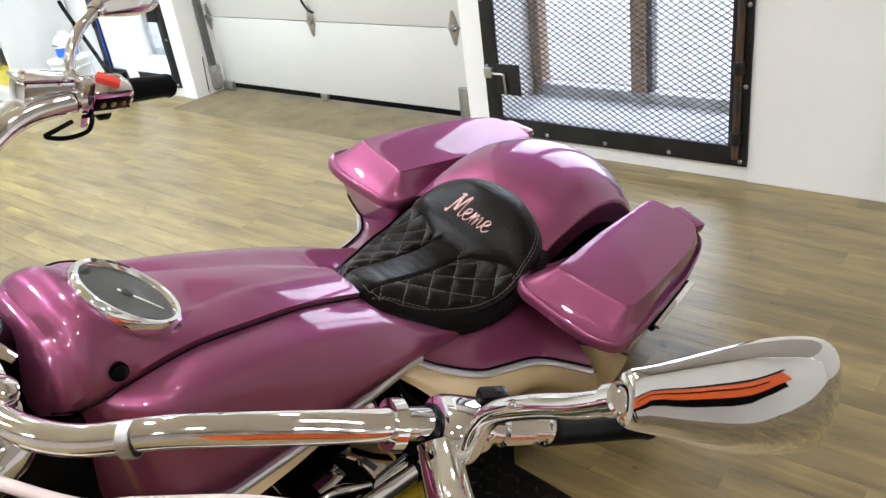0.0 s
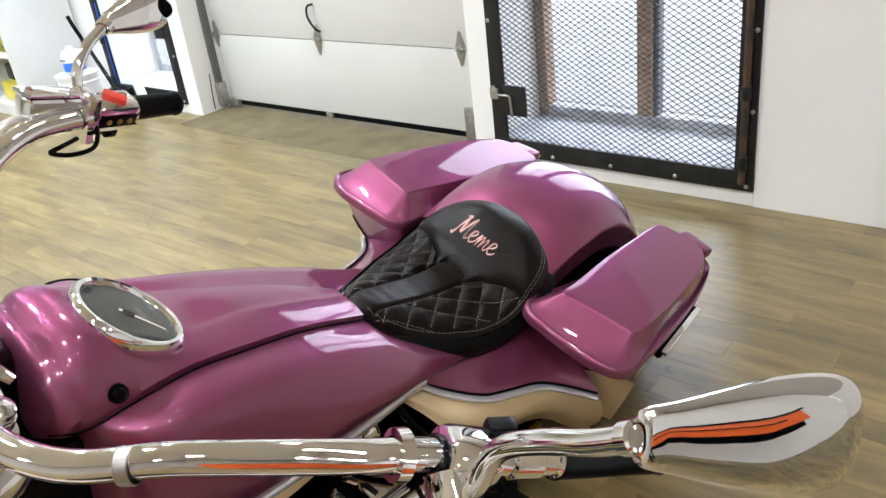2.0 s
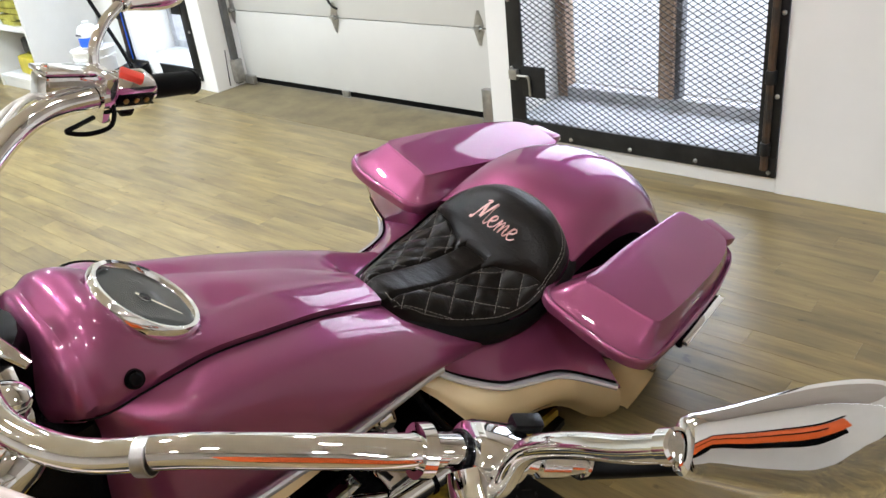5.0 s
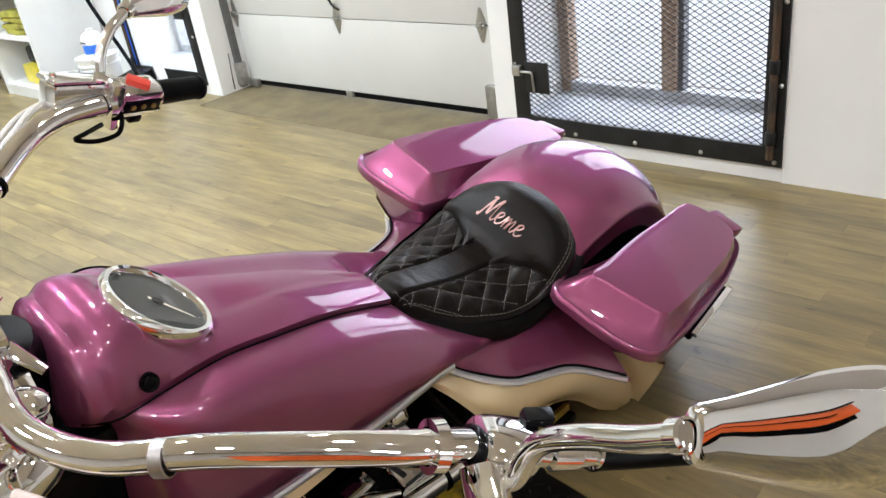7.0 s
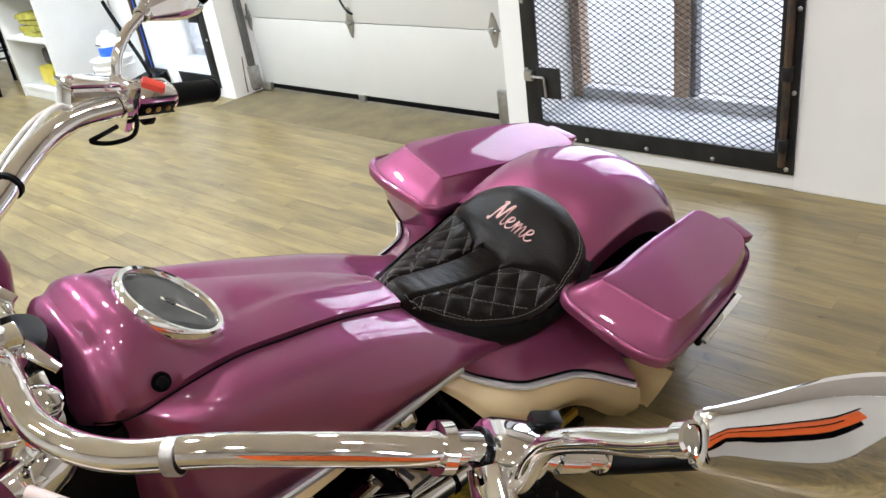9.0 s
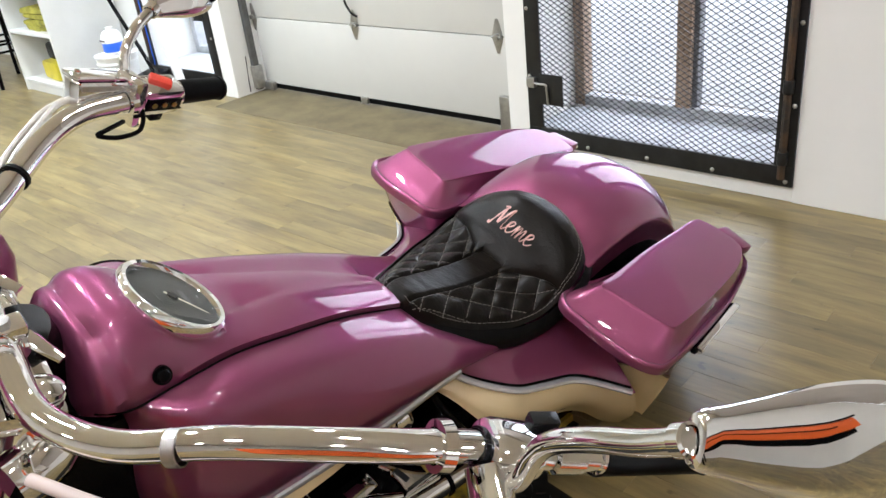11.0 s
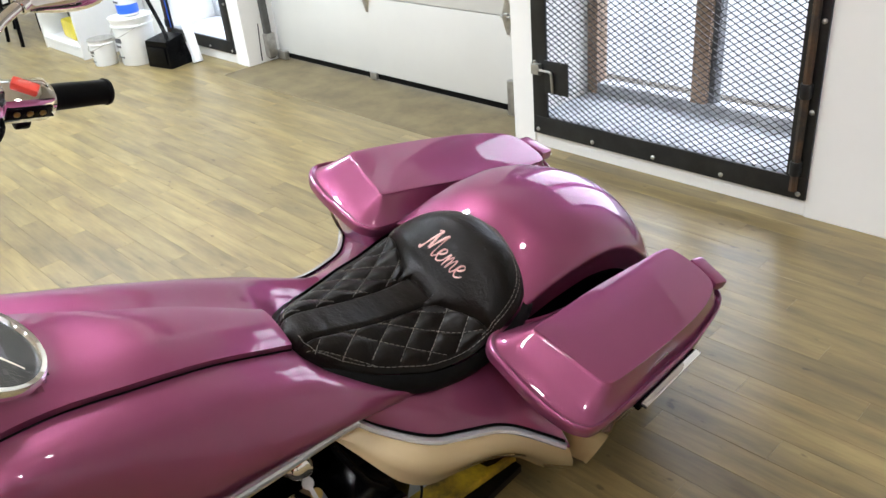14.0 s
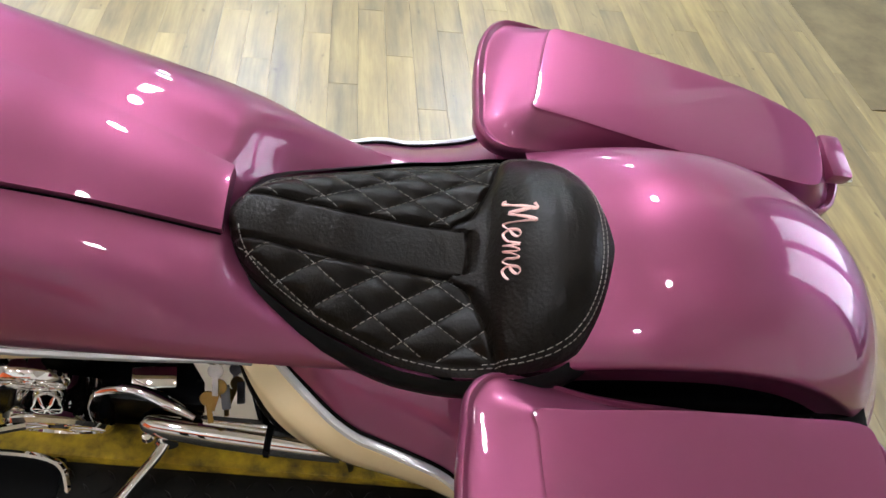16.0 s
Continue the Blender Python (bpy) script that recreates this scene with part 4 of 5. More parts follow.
for s in (-1, 1):
    e_, i_, b_ = spline(EDGE, 30), spline(INNER, 30), spline(BOTTOM, 30)
    if s > 0:
        e_ = [p + Vector((0, 0.022 * max(0.0, 1 - p[0] / 0.20), 0)) for p in e_]
        b_ = [p + Vector((0, 0.045 * max(0.0, 1 - p[0] / 0.22), 0)) for p in b_]
    rings = []
    for p, q in zip(e_, i_):
        ring = []
        for k in range(9):
            f = k / 8
            v = q + (p - q) * f
            ring.append((v[0], s * v[1], v[2] + 0.016 * math.sin(math.pi * f) * (1 - 0.4 * f)))
        ring += [(p[0], s * (p[1] - 0.012), p[2] - 0.02), (q[0], s * q[1], q[2] - 0.03)]
        rings.append(ring)
    sp_ = part("side_panel", loft(rings), PAINT, bike, "magenta side panel with a silver stripe")
    part("pinstripe", tube([(p[0], s * (p[1] + 0.001), p[2] - 0.001) for p in e_[::2]], 0.0078, 8, flat=0.8), SILVER, sp_, "silver pinstripe")
    part("stripe_shadow_line", tube([(p[0], s * (p[1] - 0.0045), p[2] + 0.0072) for p in e_[::2]], 0.0026, 6), SATIN, sp_, "thin black coach line")
    rings = []
    for p, q in zip(e_, b_):
        ring = []
        for k in range(7):
            f = k / 6
            v = p + (q - p) * f
            ring.append((v[0], s * (v[1] + 0.020 * math.sin(math.pi * min(1, f * 1.1)) * 0.8), v[2] - 0.006 * (1 - f)))
        ring += [(q[0], s * (q[1] - 0.05), q[2] + 0.005), (p[0], s * (p[1] - 0.05), p[2] - 0.02)]
        rings.append(ring)
    part("lower_panel", loft(rings), CREAM, sp_, "cream lower side panel")

# ---------------------------------------------------------------- handlebar
LEFT = [(-0.572, 0.0, 0.800), (-0.582, -0.07, 0.800), (-0.588, -0.155, 0.798), (-0.556, -0.24, 0.812), (-0.489, -0.323, 0.845), (-0.388, -0.429, 0.863), (-0.317, -0.468, 0.842), (-0.255, -0.503, 0.812)]
RIGHT = [(-0.572, 0.0, 0.800), (-0.560, 0.07, 0.800), (-0.530, 0.150, 0.795), (-0.470, 0.215, 0.792), (-0.383, 0.294, 0.797), (-0.318, 0.325, 0.800), (-0.242, 0.335, 0.792), (-0.20, 0.345, 0.783)]
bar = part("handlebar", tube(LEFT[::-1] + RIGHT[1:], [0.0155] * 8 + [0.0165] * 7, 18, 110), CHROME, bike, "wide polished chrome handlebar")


def grip(a, b, r):
    a, b = Vector(a), Vector(b)
    L = (b - a).length
    m = axis_pose(a, b - a)
    prof = [(r * 0.9, 0), (r * 1.02, 0.004)]
    for k in range(1, 12):
        prof.append((r * (0.965 + 0.02 * math.sin(k * 0.5)), L * k / 12))
    prof += [(r * 1.04, L - 0.006), (r * 0.98, L - 0.001), (r * 0.6, L), (0, L)]
    return lathe(prof, m, 22)


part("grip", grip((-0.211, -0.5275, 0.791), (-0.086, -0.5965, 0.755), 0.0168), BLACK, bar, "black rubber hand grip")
part("grip", grip((-0.160, 0.352, 0.774), (-0.068, 0.368, 0.748), 0.0195), BLACK, bar, "black rubber hand grip")
for c0, c1, r in (((-0.255, -0.503, 0.812), (-0.205, -0.529, 0.795), 0.019), ((-0.225, 0.342, 0.788), (-0.155, 0.353, 0.773), 0.021)):
    m = axis_pose(c0, Vector(c1) - Vector(c0))
    L = (Vector(c1) - Vector(c0)).length
    part("grip_collar", lathe([(r * 0.8, 0), (r, 0.004), (r, L * 0.6), (r * 0.86, L * 0.65), (r * 0.86, L * 0.9), (r * 1.02, L * 0.93), (r * 1.02, L), (r * 0.7, L)], m, 22), CHROME, bar)

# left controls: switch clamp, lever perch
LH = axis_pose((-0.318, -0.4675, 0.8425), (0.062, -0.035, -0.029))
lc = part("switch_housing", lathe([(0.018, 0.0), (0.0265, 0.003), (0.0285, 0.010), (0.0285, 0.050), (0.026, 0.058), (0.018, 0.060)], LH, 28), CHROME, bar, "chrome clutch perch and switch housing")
# solid black ring drawn where the gap between the clamps lies in shade
part("recess_ring", lathe([(0.016, -0.005), (0.0188, -0.005), (0.0188, 0.0), (0.016, 0.0)], LH, 24, caps=(False, False)), SATIN, lc, "black ring for the shaded gap between the clamps")
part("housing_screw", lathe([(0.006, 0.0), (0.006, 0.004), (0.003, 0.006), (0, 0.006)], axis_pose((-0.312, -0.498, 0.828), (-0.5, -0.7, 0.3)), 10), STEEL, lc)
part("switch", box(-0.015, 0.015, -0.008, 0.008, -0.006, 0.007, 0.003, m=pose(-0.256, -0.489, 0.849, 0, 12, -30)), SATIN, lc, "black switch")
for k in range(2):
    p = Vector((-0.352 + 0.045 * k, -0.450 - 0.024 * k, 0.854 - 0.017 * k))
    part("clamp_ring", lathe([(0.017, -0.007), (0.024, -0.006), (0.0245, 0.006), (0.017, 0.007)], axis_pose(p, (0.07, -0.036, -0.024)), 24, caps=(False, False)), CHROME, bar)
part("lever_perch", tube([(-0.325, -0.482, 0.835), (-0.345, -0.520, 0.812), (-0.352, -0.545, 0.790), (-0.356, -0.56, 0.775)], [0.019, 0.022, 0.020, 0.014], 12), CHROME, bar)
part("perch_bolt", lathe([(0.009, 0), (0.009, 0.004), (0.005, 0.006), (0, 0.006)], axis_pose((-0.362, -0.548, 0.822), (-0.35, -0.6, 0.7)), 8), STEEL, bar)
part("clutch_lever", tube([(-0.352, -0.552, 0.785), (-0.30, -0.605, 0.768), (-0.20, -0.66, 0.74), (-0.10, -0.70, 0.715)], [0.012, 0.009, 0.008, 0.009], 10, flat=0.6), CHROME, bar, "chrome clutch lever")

def mirror_head(base, tip, up, w, thick):
    """A flattened teardrop from base to tip; up is the way its width runs."""
    base, tip = Vector(base), Vector(tip)
    d = tip - base
    up = Vector(up)
    up = (up - d.normalized() * up.dot(d.normalized())).normalized()
    nrm = d.normalized().cross(up)
    rings = []
    prof = [(0.0, 0.30, 0.35), (0.02, 0.44, 0.5), (0.15, 0.56, 0.6), (0.35, 0.76, 0.8), (0.55, 0.93, 1.0), (0.74, 1.0, 1.0), (0.87, 0.97, 0.9), (0.95, 0.80, 0.66), (0.985, 0.52, 0.4), (1.0, 0.10, 0.08)]
    for f, ww, tt in spline(prof, 26):
        c = base + d * float(f) + up * (-0.03 * w * math.sin(math.pi * min(1.0, float(f))))
        rings.append([c + up * (w / 2 * max(0.02, float(ww)) * math.copysign(abs(math.cos(a)) ** 0.8, math.cos(a))) + nrm * (thick / 2 * max(0.02, float(tt)) * math.copysign(abs(math.sin(a)) ** 0.8, math.sin(a))) for a in [(k + 0.5) * 2 * math.pi / 40 for k in range(40)]])
    return loft(rings)



# right controls
RC = pose(-0.193, 0.345, 0.784, 20, 16, 8)
rc = part("switch_housing", box(-0.036, 0.036, -0.022, 0.022, -0.024, 0.024, 0.009, m=RC), CHROME, bar, "chrome starter and kill switch housing")
part("kill_switch", box(-0.018, 0.018, -0.009, 0.009, 0.020, 0.031, 0.004, m=RC @ pose(0.0, 0.002, 0.0, 0, 0, -36)), RED, rc, "red kill switch")
panel = part("switch_panel", box(-0.031, 0.031, -0.0245, -0.0215, -0.009, 0.010, 0.001, m=RC), SATIN, rc, "black button panel")
for k in (-1, 0, 1):
    part("button_light", lathe([(0.0045, 0), (0.0045, 0.002), (0, 0.0025)], RC @ axis_pose((0.018 * k, -0.0245, 0.0), (0, -1, 0)), 10), GOLD, panel)
part("starter_button", box(-0.011, 0.011, -0.020, 0.0, -0.038, -0.022, 0.004, m=RC), SATIN, rc, "black starter button")
part("housing_seam", box(-0.0375, 0.0375, -0.0232, 0.0232, -0.0122, -0.0108, 0.0005, m=RC), SATIN, rc)
part("clamp_ring", lathe([(0.017, -0.006), (0.0225, -0.005), (0.023, 0.005), (0.017, 0.006)], axis_pose((-0.243, 0.334, 0.793), (1, 0.15, -0.15)), 22, caps=(False, False)), CHROME, bar, "chrome clamp")
RS = pose(-0.270, 0.364, 0.815, -6, 17, 4)
rs = part("brake_reservoir", box(-0.044, 0.044, -0.022, 0.022, -0.034, 0.010, 0.007, m=RS), CHROME, bar, "chrome brake fluid reservoir")
part("reservoir_cap", box(-0.046, 0.046, -0.024, 0.024, 0.0105, 0.019, 0.004, m=RS), CHROME, rs)
for dx in (-0.034, 0.034):
    part("cap_screw", lathe([(0.005, 0), (0.005, 0.003), (0.003, 0.005), (0, 0.005)], RS @ pose(dx, 0, 0.019), 8), CHROME, rs)
part("cap_band", box(-0.040, 0.040, -0.0245, -0.0225, -0.004, 0.004, 0.001, m=RS), STEEL, rs)
part("sight_glass", lathe([(0.011, 0), (0.011, 0.004), (0.008, 0.005), (0, 0.005)], RS @ axis_pose((0.018, -0.021, -0.015), (0, -1, 0)), 16), SATIN, rs)
part("lever_bracket", box(-0.011, 0.011, -0.026, 0.022, -0.058, 0.018, 0.006, m=pose(-0.232, 0.340, 0.812, 8, 12, 10)), CHROME, bar)
for z in (0.800, 0.826):
    part("bracket_bolt", lathe([(0.006, 0), (0.006, 0.004), (0.003, 0.006), (0, 0.006)], axis_pose((-0.236, 0.329, z), (0, -1, 0.1)), 8), CHROME, bar)
part("lever_loop", tube([(-0.262, 0.318, 0.772), (-0.295, 0.300, 0.778), (-0.312, 0.296, 0.776), (-0.285, 0.294, 0.764), (-0.250, 0.299, 0.760), (-0.232, 0.315, 0.768), (-0.230, 0.322, 0.785)], 0.0036, 8), SATIN, bar, "black wire loop")
# right mirror
mr = part("mirror", tube([(-0.230, 0.362, 0.816), (-0.218, 0.376, 0.847), (-0.188, 0.398, 0.868), (-0.162, 0.414, 0.876), (-0.138, 0.428, 0.881)], [0.008, 0.0082, 0.0082, 0.0082, 0.0082], 12), CHROME, bar, "chrome teardrop mirror on a curved stem")
part("ferrule", lathe([(0.0098, -0.008), (0.0128, -0.007), (0.0128, 0.006), (0.0098, 0.007)], axis_pose((-0.142, 0.426, 0.880), (0.04, 0.022, 0.010)), 16, caps=(False, False)), CHROME, mr)
part("mirror_shell", mirror_head((-0.139, 0.428, 0.881), (-0.012, 0.478, 0.876), (0.1, 0.35, 0.93), 0.074, 0.040), CHROME, mr, "polished chrome mirror shell")
part("mirror_rim", lathe([(0.0, 0.0), (0.030, 0.001), (0.033, 0.004), (0.031, 0.008)], axis_pose((-0.038, 0.462, 0.874), (0.75, 0.55, 0.0)) @ Matrix.Diagonal((0.95, 0.62, 1, 1)), 24), SATIN, mr, "black mirror rim")
part("mirror_glass", lathe([(0.030, 0.0082), (0.0, 0.0086)], axis_pose((-0.038, 0.462, 0.874), (0.75, 0.55, 0.0)) @ Matrix.Diagonal((0.95, 0.62, 1, 1)), 24), CHROME, mr, "mirror glass")

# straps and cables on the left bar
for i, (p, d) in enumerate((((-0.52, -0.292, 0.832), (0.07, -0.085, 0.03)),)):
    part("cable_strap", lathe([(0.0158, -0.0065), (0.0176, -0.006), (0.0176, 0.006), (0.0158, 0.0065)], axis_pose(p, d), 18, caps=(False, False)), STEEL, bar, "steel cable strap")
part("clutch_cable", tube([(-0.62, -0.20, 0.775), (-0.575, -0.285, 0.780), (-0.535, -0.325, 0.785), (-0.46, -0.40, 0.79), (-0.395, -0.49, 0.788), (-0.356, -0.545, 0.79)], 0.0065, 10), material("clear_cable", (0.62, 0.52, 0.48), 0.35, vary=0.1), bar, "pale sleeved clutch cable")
HOSE = material("braided_hose", (0.66, 0.64, 0.58), 0.35, metal=0.5, vary=0.2, scale=60)
part("brake_hose", tube([(-0.314, 0.365, 0.805), (-0.345, 0.350, 0.806), (-0.376, 0.328, 0.800), (-0.424, 0.292, 0.790), (-0.458, 0.256, 0.782), (-0.55, 0.19, 0.74)], 0.0048, 8), HOSE, bar, "braided brake hose")
part("brake_hose", tube([(-0.318, 0.378, 0.798), (-0.355, 0.365, 0.796), (-0.392, 0.342, 0.788), (-0.440, 0.306, 0.776), (-0.476, 0.270, 0.766), (-0.56, 0.21, 0.72)], 0.0048, 8), HOSE, bar, "braided brake hose")
part("cable_tie", lathe([(0.0168, -0.003), (0.020, -0.003), (0.020, 0.003), (0.0168, 0.003)], axis_pose((-0.45, 0.235, 0.793), (0.09, 0.08, 0.005)), 14, caps=(False, False)), BLACK, bar)

# the bar's left end is pulled toward the camera's place to fit its view
VIEW_EYE = Vector((-0.690, -0.721, 1.433))
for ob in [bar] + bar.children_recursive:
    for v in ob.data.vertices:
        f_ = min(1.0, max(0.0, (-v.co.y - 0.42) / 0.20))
        v.co += (VIEW_EYE - v.co) * 0.20 * f_ * f_ * (3 - 2 * f_)

# left mirror, on a stem that climbs from the switch housing
ml = part("mirror", tube([(-0.345, -0.522, 0.868), (-0.3527, -0.5352, 0.901), (-0.3535, -0.5420, 0.941), (-0.3564, -0.5554, 0.972), (-0.3597, -0.5827, 1.0055), (-0.3632, -0.6161, 1.0392), (-0.3656, -0.641, 1.069)], [0.0085, 0.0088, 0.0090, 0.0092, 0.0092, 0.0090, 0.0088], 18), CHROME, bar, "chrome teardrop mirror on a curved stem")
part("ferrule", lathe([(0.0088, -0.0085), (0.0108, -0.007), (0.0108, 0.003), (0.0088, 0.0045)], axis_pose((-0.365, -0.640, 1.068), (-0.003, -0.025, 0.030)), 24, caps=(False, False)), CHROME, ml)
part("mirror_shell", mirror_head((-0.3645, -0.6435, 1.071), (-0.196, -0.730, 1.0205), (0.40, 0.40, 0.825), 0.082, 0.036), CHROME, ml, "polished chrome mirror shell")

# ---------------------------------------------------------------- fork head and headlamp
fork = part("fork_head", box(-0.05, 0.05, -0.12, 0.12, -0.014, 0.014, 0.010, m=pose(-0.585, 0.0, 0.752, 0, 20, -8)), CHROME, bike, "chrome upper fork yoke")
for s in (-1, 1):
    part("riser", lathe([(0.018, -0.05), (0.018, 0.0), (0.024, 0.006), (0.024, 0.032), (0.018, 0.036)], axis_pose((-0.575, s * 0.042, 0.775), (0, 0, 1)), 18), CHROME, fork)
    part("riser_bolt", lathe([(0.008, 0.036), (0.008, 0.044), (0.005, 0.047), (0, 0.047)], axis_pose((-0.575, s * 0.042, 0.775), (0, 0, 1)), 8), CHROME, fork)
    part("fork_tube", tube([(-0.57, s * 0.105, 0.77), (-0.70, s * 0.105, 0.42), (-0.80, s * 0.105, 0.15)], 0.024, 16), CHROME, fork)
    part("fork_cap", lathe([(0.020, 0), (0.020, 0.008), (0.012, 0.012), (0, 0.012)], axis_pose((-0.567, s * 0.105, 0.770), (0.35, 0, 0.94)), 12), CHROME, fork)
# black block added to darken the shaded hollow in front of the tank
part("neck_cover", box(-0.60, -0.485, -0.10, 0.10, 0.36, 0.665, 0.02), SATIN, bike, "black block for the dark hollow before the tank")
part("steering_neck", tube([(-0.56, 0, 0.76), (-0.52, 0, 0.60), (-0.46, 0, 0.40)], 0.045, 18), SATIN, bike, "black frame neck")
hl = part("headlamp", lathe([(0.03, -0.10), (0.075, -0.07), (0.098, -0.02), (0.104, 0.03), (0.104, 0.045)], axis_pose((-0.70, 0.03, 0.70), (-1, 0.12, 0.05)), 32), PAINT, bike, "magenta headlamp bucket")
part("lamp_rim", lathe([(0.104, 0.045), (0.110, 0.05), (0.108, 0.062), (0.095, 0.064)], axis_pose((-0.70, 0.03, 0.70), (-1, 0.12, 0.05)), 32, caps=(False, False)), CHROME, hl)
part("lamp_lens", lathe([(0.095, 0.060), (0.06, 0.072), (0, 0.078)], axis_pose((-0.70, 0.03, 0.70), (-1, 0.12, 0.05)), 32, caps=(False, True)), LENS, hl)

# ---------------------------------------------------------------- engine, frame and running gear
eng = part("engine", box(-0.40, 0.02, -0.060, 0.105, 0.06, 0.34, 0.02), SATIN, bike, "black and chrome V-twin engine")
for k, (x, tilt) in enumerate(((-0.28, -22), (-0.10, 22))):
    for j in range(7):
        part("cooling_fin", box(-0.075, 0.075, -0.068, 0.125, -0.003, 0.003, 0.002, m=pose(x, 0, 0.27 + 0.016 * j, 0, tilt, 0)), SATIN, eng)
part("frame_rail", tube([(-0.48, 0.06, 0.42), (-0.42, 0.09, 0.10), (-0.10, 0.10, 0.03), (0.20, 0.10, 0.05), (0.34, 0.10, 0.30)], 0.018, 12), SATIN, bike)
part("frame_rail", tube([(-0.48, -0.06, 0.42), (-0.42, -0.09, 0.10), (-0.10, -0.10, 0.03), (0.20, -0.10, 0.05), (0.34, -0.10, 0.30)], 0.018, 12), SATIN, bike)


def wheel(parent, c, r, w, name="rear_wheel", axis=(0, 1, 0)):
    m = axis_pose(c, axis)
    h = part(name, lathe([(0.03, -w * 0.5), (0.05, -w * 0.45), (0.05, w * 0.45), (0.03, w * 0.5)], m, 20), CHROME, parent, "wheel with a black tyre")
    prof = []
    for k in range(13):
        a = -math.pi * 0.62 + math.pi * 1.24 * k / 12
        prof.append((r - w * 0.48 + w * 0.48 * math.cos(a), w * 0.5 * math.sin(a)))
    part("tyre", lathe(prof, m, 48, caps=(False, False)), BLACK, h, "black rubber tyre")
    rr = r - w * 0.66
    part("rim", lathe([(rr, -w * 0.45), (rr - 0.012, -w * 0.4), (rr - 0.02, 0), (rr - 0.012, w * 0.4), (rr, w * 0.45)], m, 40, caps=(False, False)), CHROME, h)
    for k in range(9):
        a = 2 * math.pi * k / 9
        d = Vector((math.cos(a), math.sin(a), 0))
        part("spoke", tube([m @ (d * 0.045), m @ (d * (rr - 0.012))], [0.010, 0.007], 8, 2), CHROME, h)
    return h


wheel(bike, (0.60, 0, 0.215), 0.265, 0.15)
wheel(bike, (-0.86, 0.06, 0.29), 0.30, 0.11, "front_wheel", (0.16, 1, 0))
ff = []
for k in range(25):
    a = radians(-20 + 190 * k / 24)
    c = Vector((-0.86 - 0.325 * math.cos(a), 0.06, 0.29 + 0.325 * math.sin(a)))
    rad = Vector((-math.cos(a), 0, math.sin(a)))
    ff.append([c + Vector((0, 0.075 * u, 0)) - rad * 0.05 * abs(u) ** 2.5 for u in [-1 + 2 * i / 14 for i in range(15)]])
part("front_fender", loft(ff, False, (False, False)), PAINT, bike, "magenta front fender")

part("fork_cover", lathe([(0.0, -0.085), (0.022, -0.08), (0.036, -0.05), (0.040, 0.0), (0.034, 0.045), (0.022, 0.068), (0.0, 0.075)], axis_pose((-0.535, 0.175, 0.695), (0.25, 0.0, 0.95)), 24), PAINT, bike, "magenta fork cover")
# black box that keeps the shaded space between the bags dark
part("bag_strut", box(0.33, 0.86, -0.20, 0.21, 0.05, 0.30, 0.02), SATIN, bike, "black filler for the shaded wheel well between the bags")

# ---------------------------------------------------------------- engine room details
# three black boxes stand in for the engine bay's shade and hide the floor
part("engine_shroud", box(-0.47, 0.13, -0.065, 0.125, 0.0, 0.405, 0.02), SATIN, bike, "black filler for the shaded engine bay")
part("frame_cover", box(0.035, 0.17, -0.160, -0.066, 0.06, 0.30, 0.015), SATIN, bike, "black filler for the shade behind the side panel")
part("crankcase", box(-0.44, 0.13, -0.145, -0.066, 0.03, 0.158, 0.02), SATIN, bike, "black filler for the shaded lower engine bay")
LOCK = axis_pose((-0.036, -0.098, 0.300), (0.0, -0.80, 0.35))
lock = part("ignition_lock", lathe([(0.019, -0.035), (0.019, 0.0), (0.024, 0.003), (0.024, 0.012), (0.019, 0.015), (0.019, 0.022), (0.013, 0.026), (0, 0.026)], LOCK, 20), CHROME, bike, "chrome ignition lock with keys")
part("lock_collar", lathe([(0.024, -0.016), (0.028, -0.014), (0.028, -0.007), (0.024, -0.005)], LOCK, 20, caps=(False, False)), CHROME, lock)
for k, (dx, dy, dz, rz) in enumerate(((0.0, -0.130, 0.284, 4), (0.006, -0.146, 0.268, -16), (-0.008, -0.160, 0.258, 14))):
    km = pose(-0.036 + dx, dy, dz, 35, 0, rz)
    kb = lathe([(0.0095, -0.001), (0.0105, 0.0), (0.0095, 0.001)], km, 14)
    box(-0.0036, 0.0036, -0.034, -0.007, -0.0008, 0.0008, 0.0, kb, m=km)
    part("key", kb, GOLD if k else STEEL, lock, "brass key" if k else "steel key")
part("key_fob", box(-0.006, 0.006, -0.034, 0.0, -0.002, 0.002, 0.002, m=pose(-0.024, -0.142, 0.266, 35, 0, 10)), GREYPLASTIC, lock)
# bevelled chrome cover beside the lock, its upper face tipped outward
CM = pose(-0.034, -0.127, 0.190, 20, 0, 0)
outline = [(-0.058, 0.042), (0.026, 0.042), (0.058, -0.042), (-0.028, -0.042), (-0.034, 0.010)]
def cover_ring(d, z):
    c = Vector((-0.002, 0.004))
    return [CM @ Vector((c.x + (x - c.x) * d, c.y + (y - c.y) * d, z)) for x, y in outline]
part("side_cover", loft([cover_ring(1.04, -0.045), cover_ring(1.04, -0.006), cover_ring(1.0, -0.001), cover_ring(0.86, 0.005), cover_ring(0.82, 0.005)]), CHROME, bike, "bevelled chrome transmission side cover", smooth=False)
part("linkage_bracket", box(-0.032, 0.030, -0.016, 0.016, -0.010, 0.004, 0.004, m=pose(-0.132, -0.118, 0.198, 14, 0, 6)), CHROME, bike, "chrome linkage bracket")
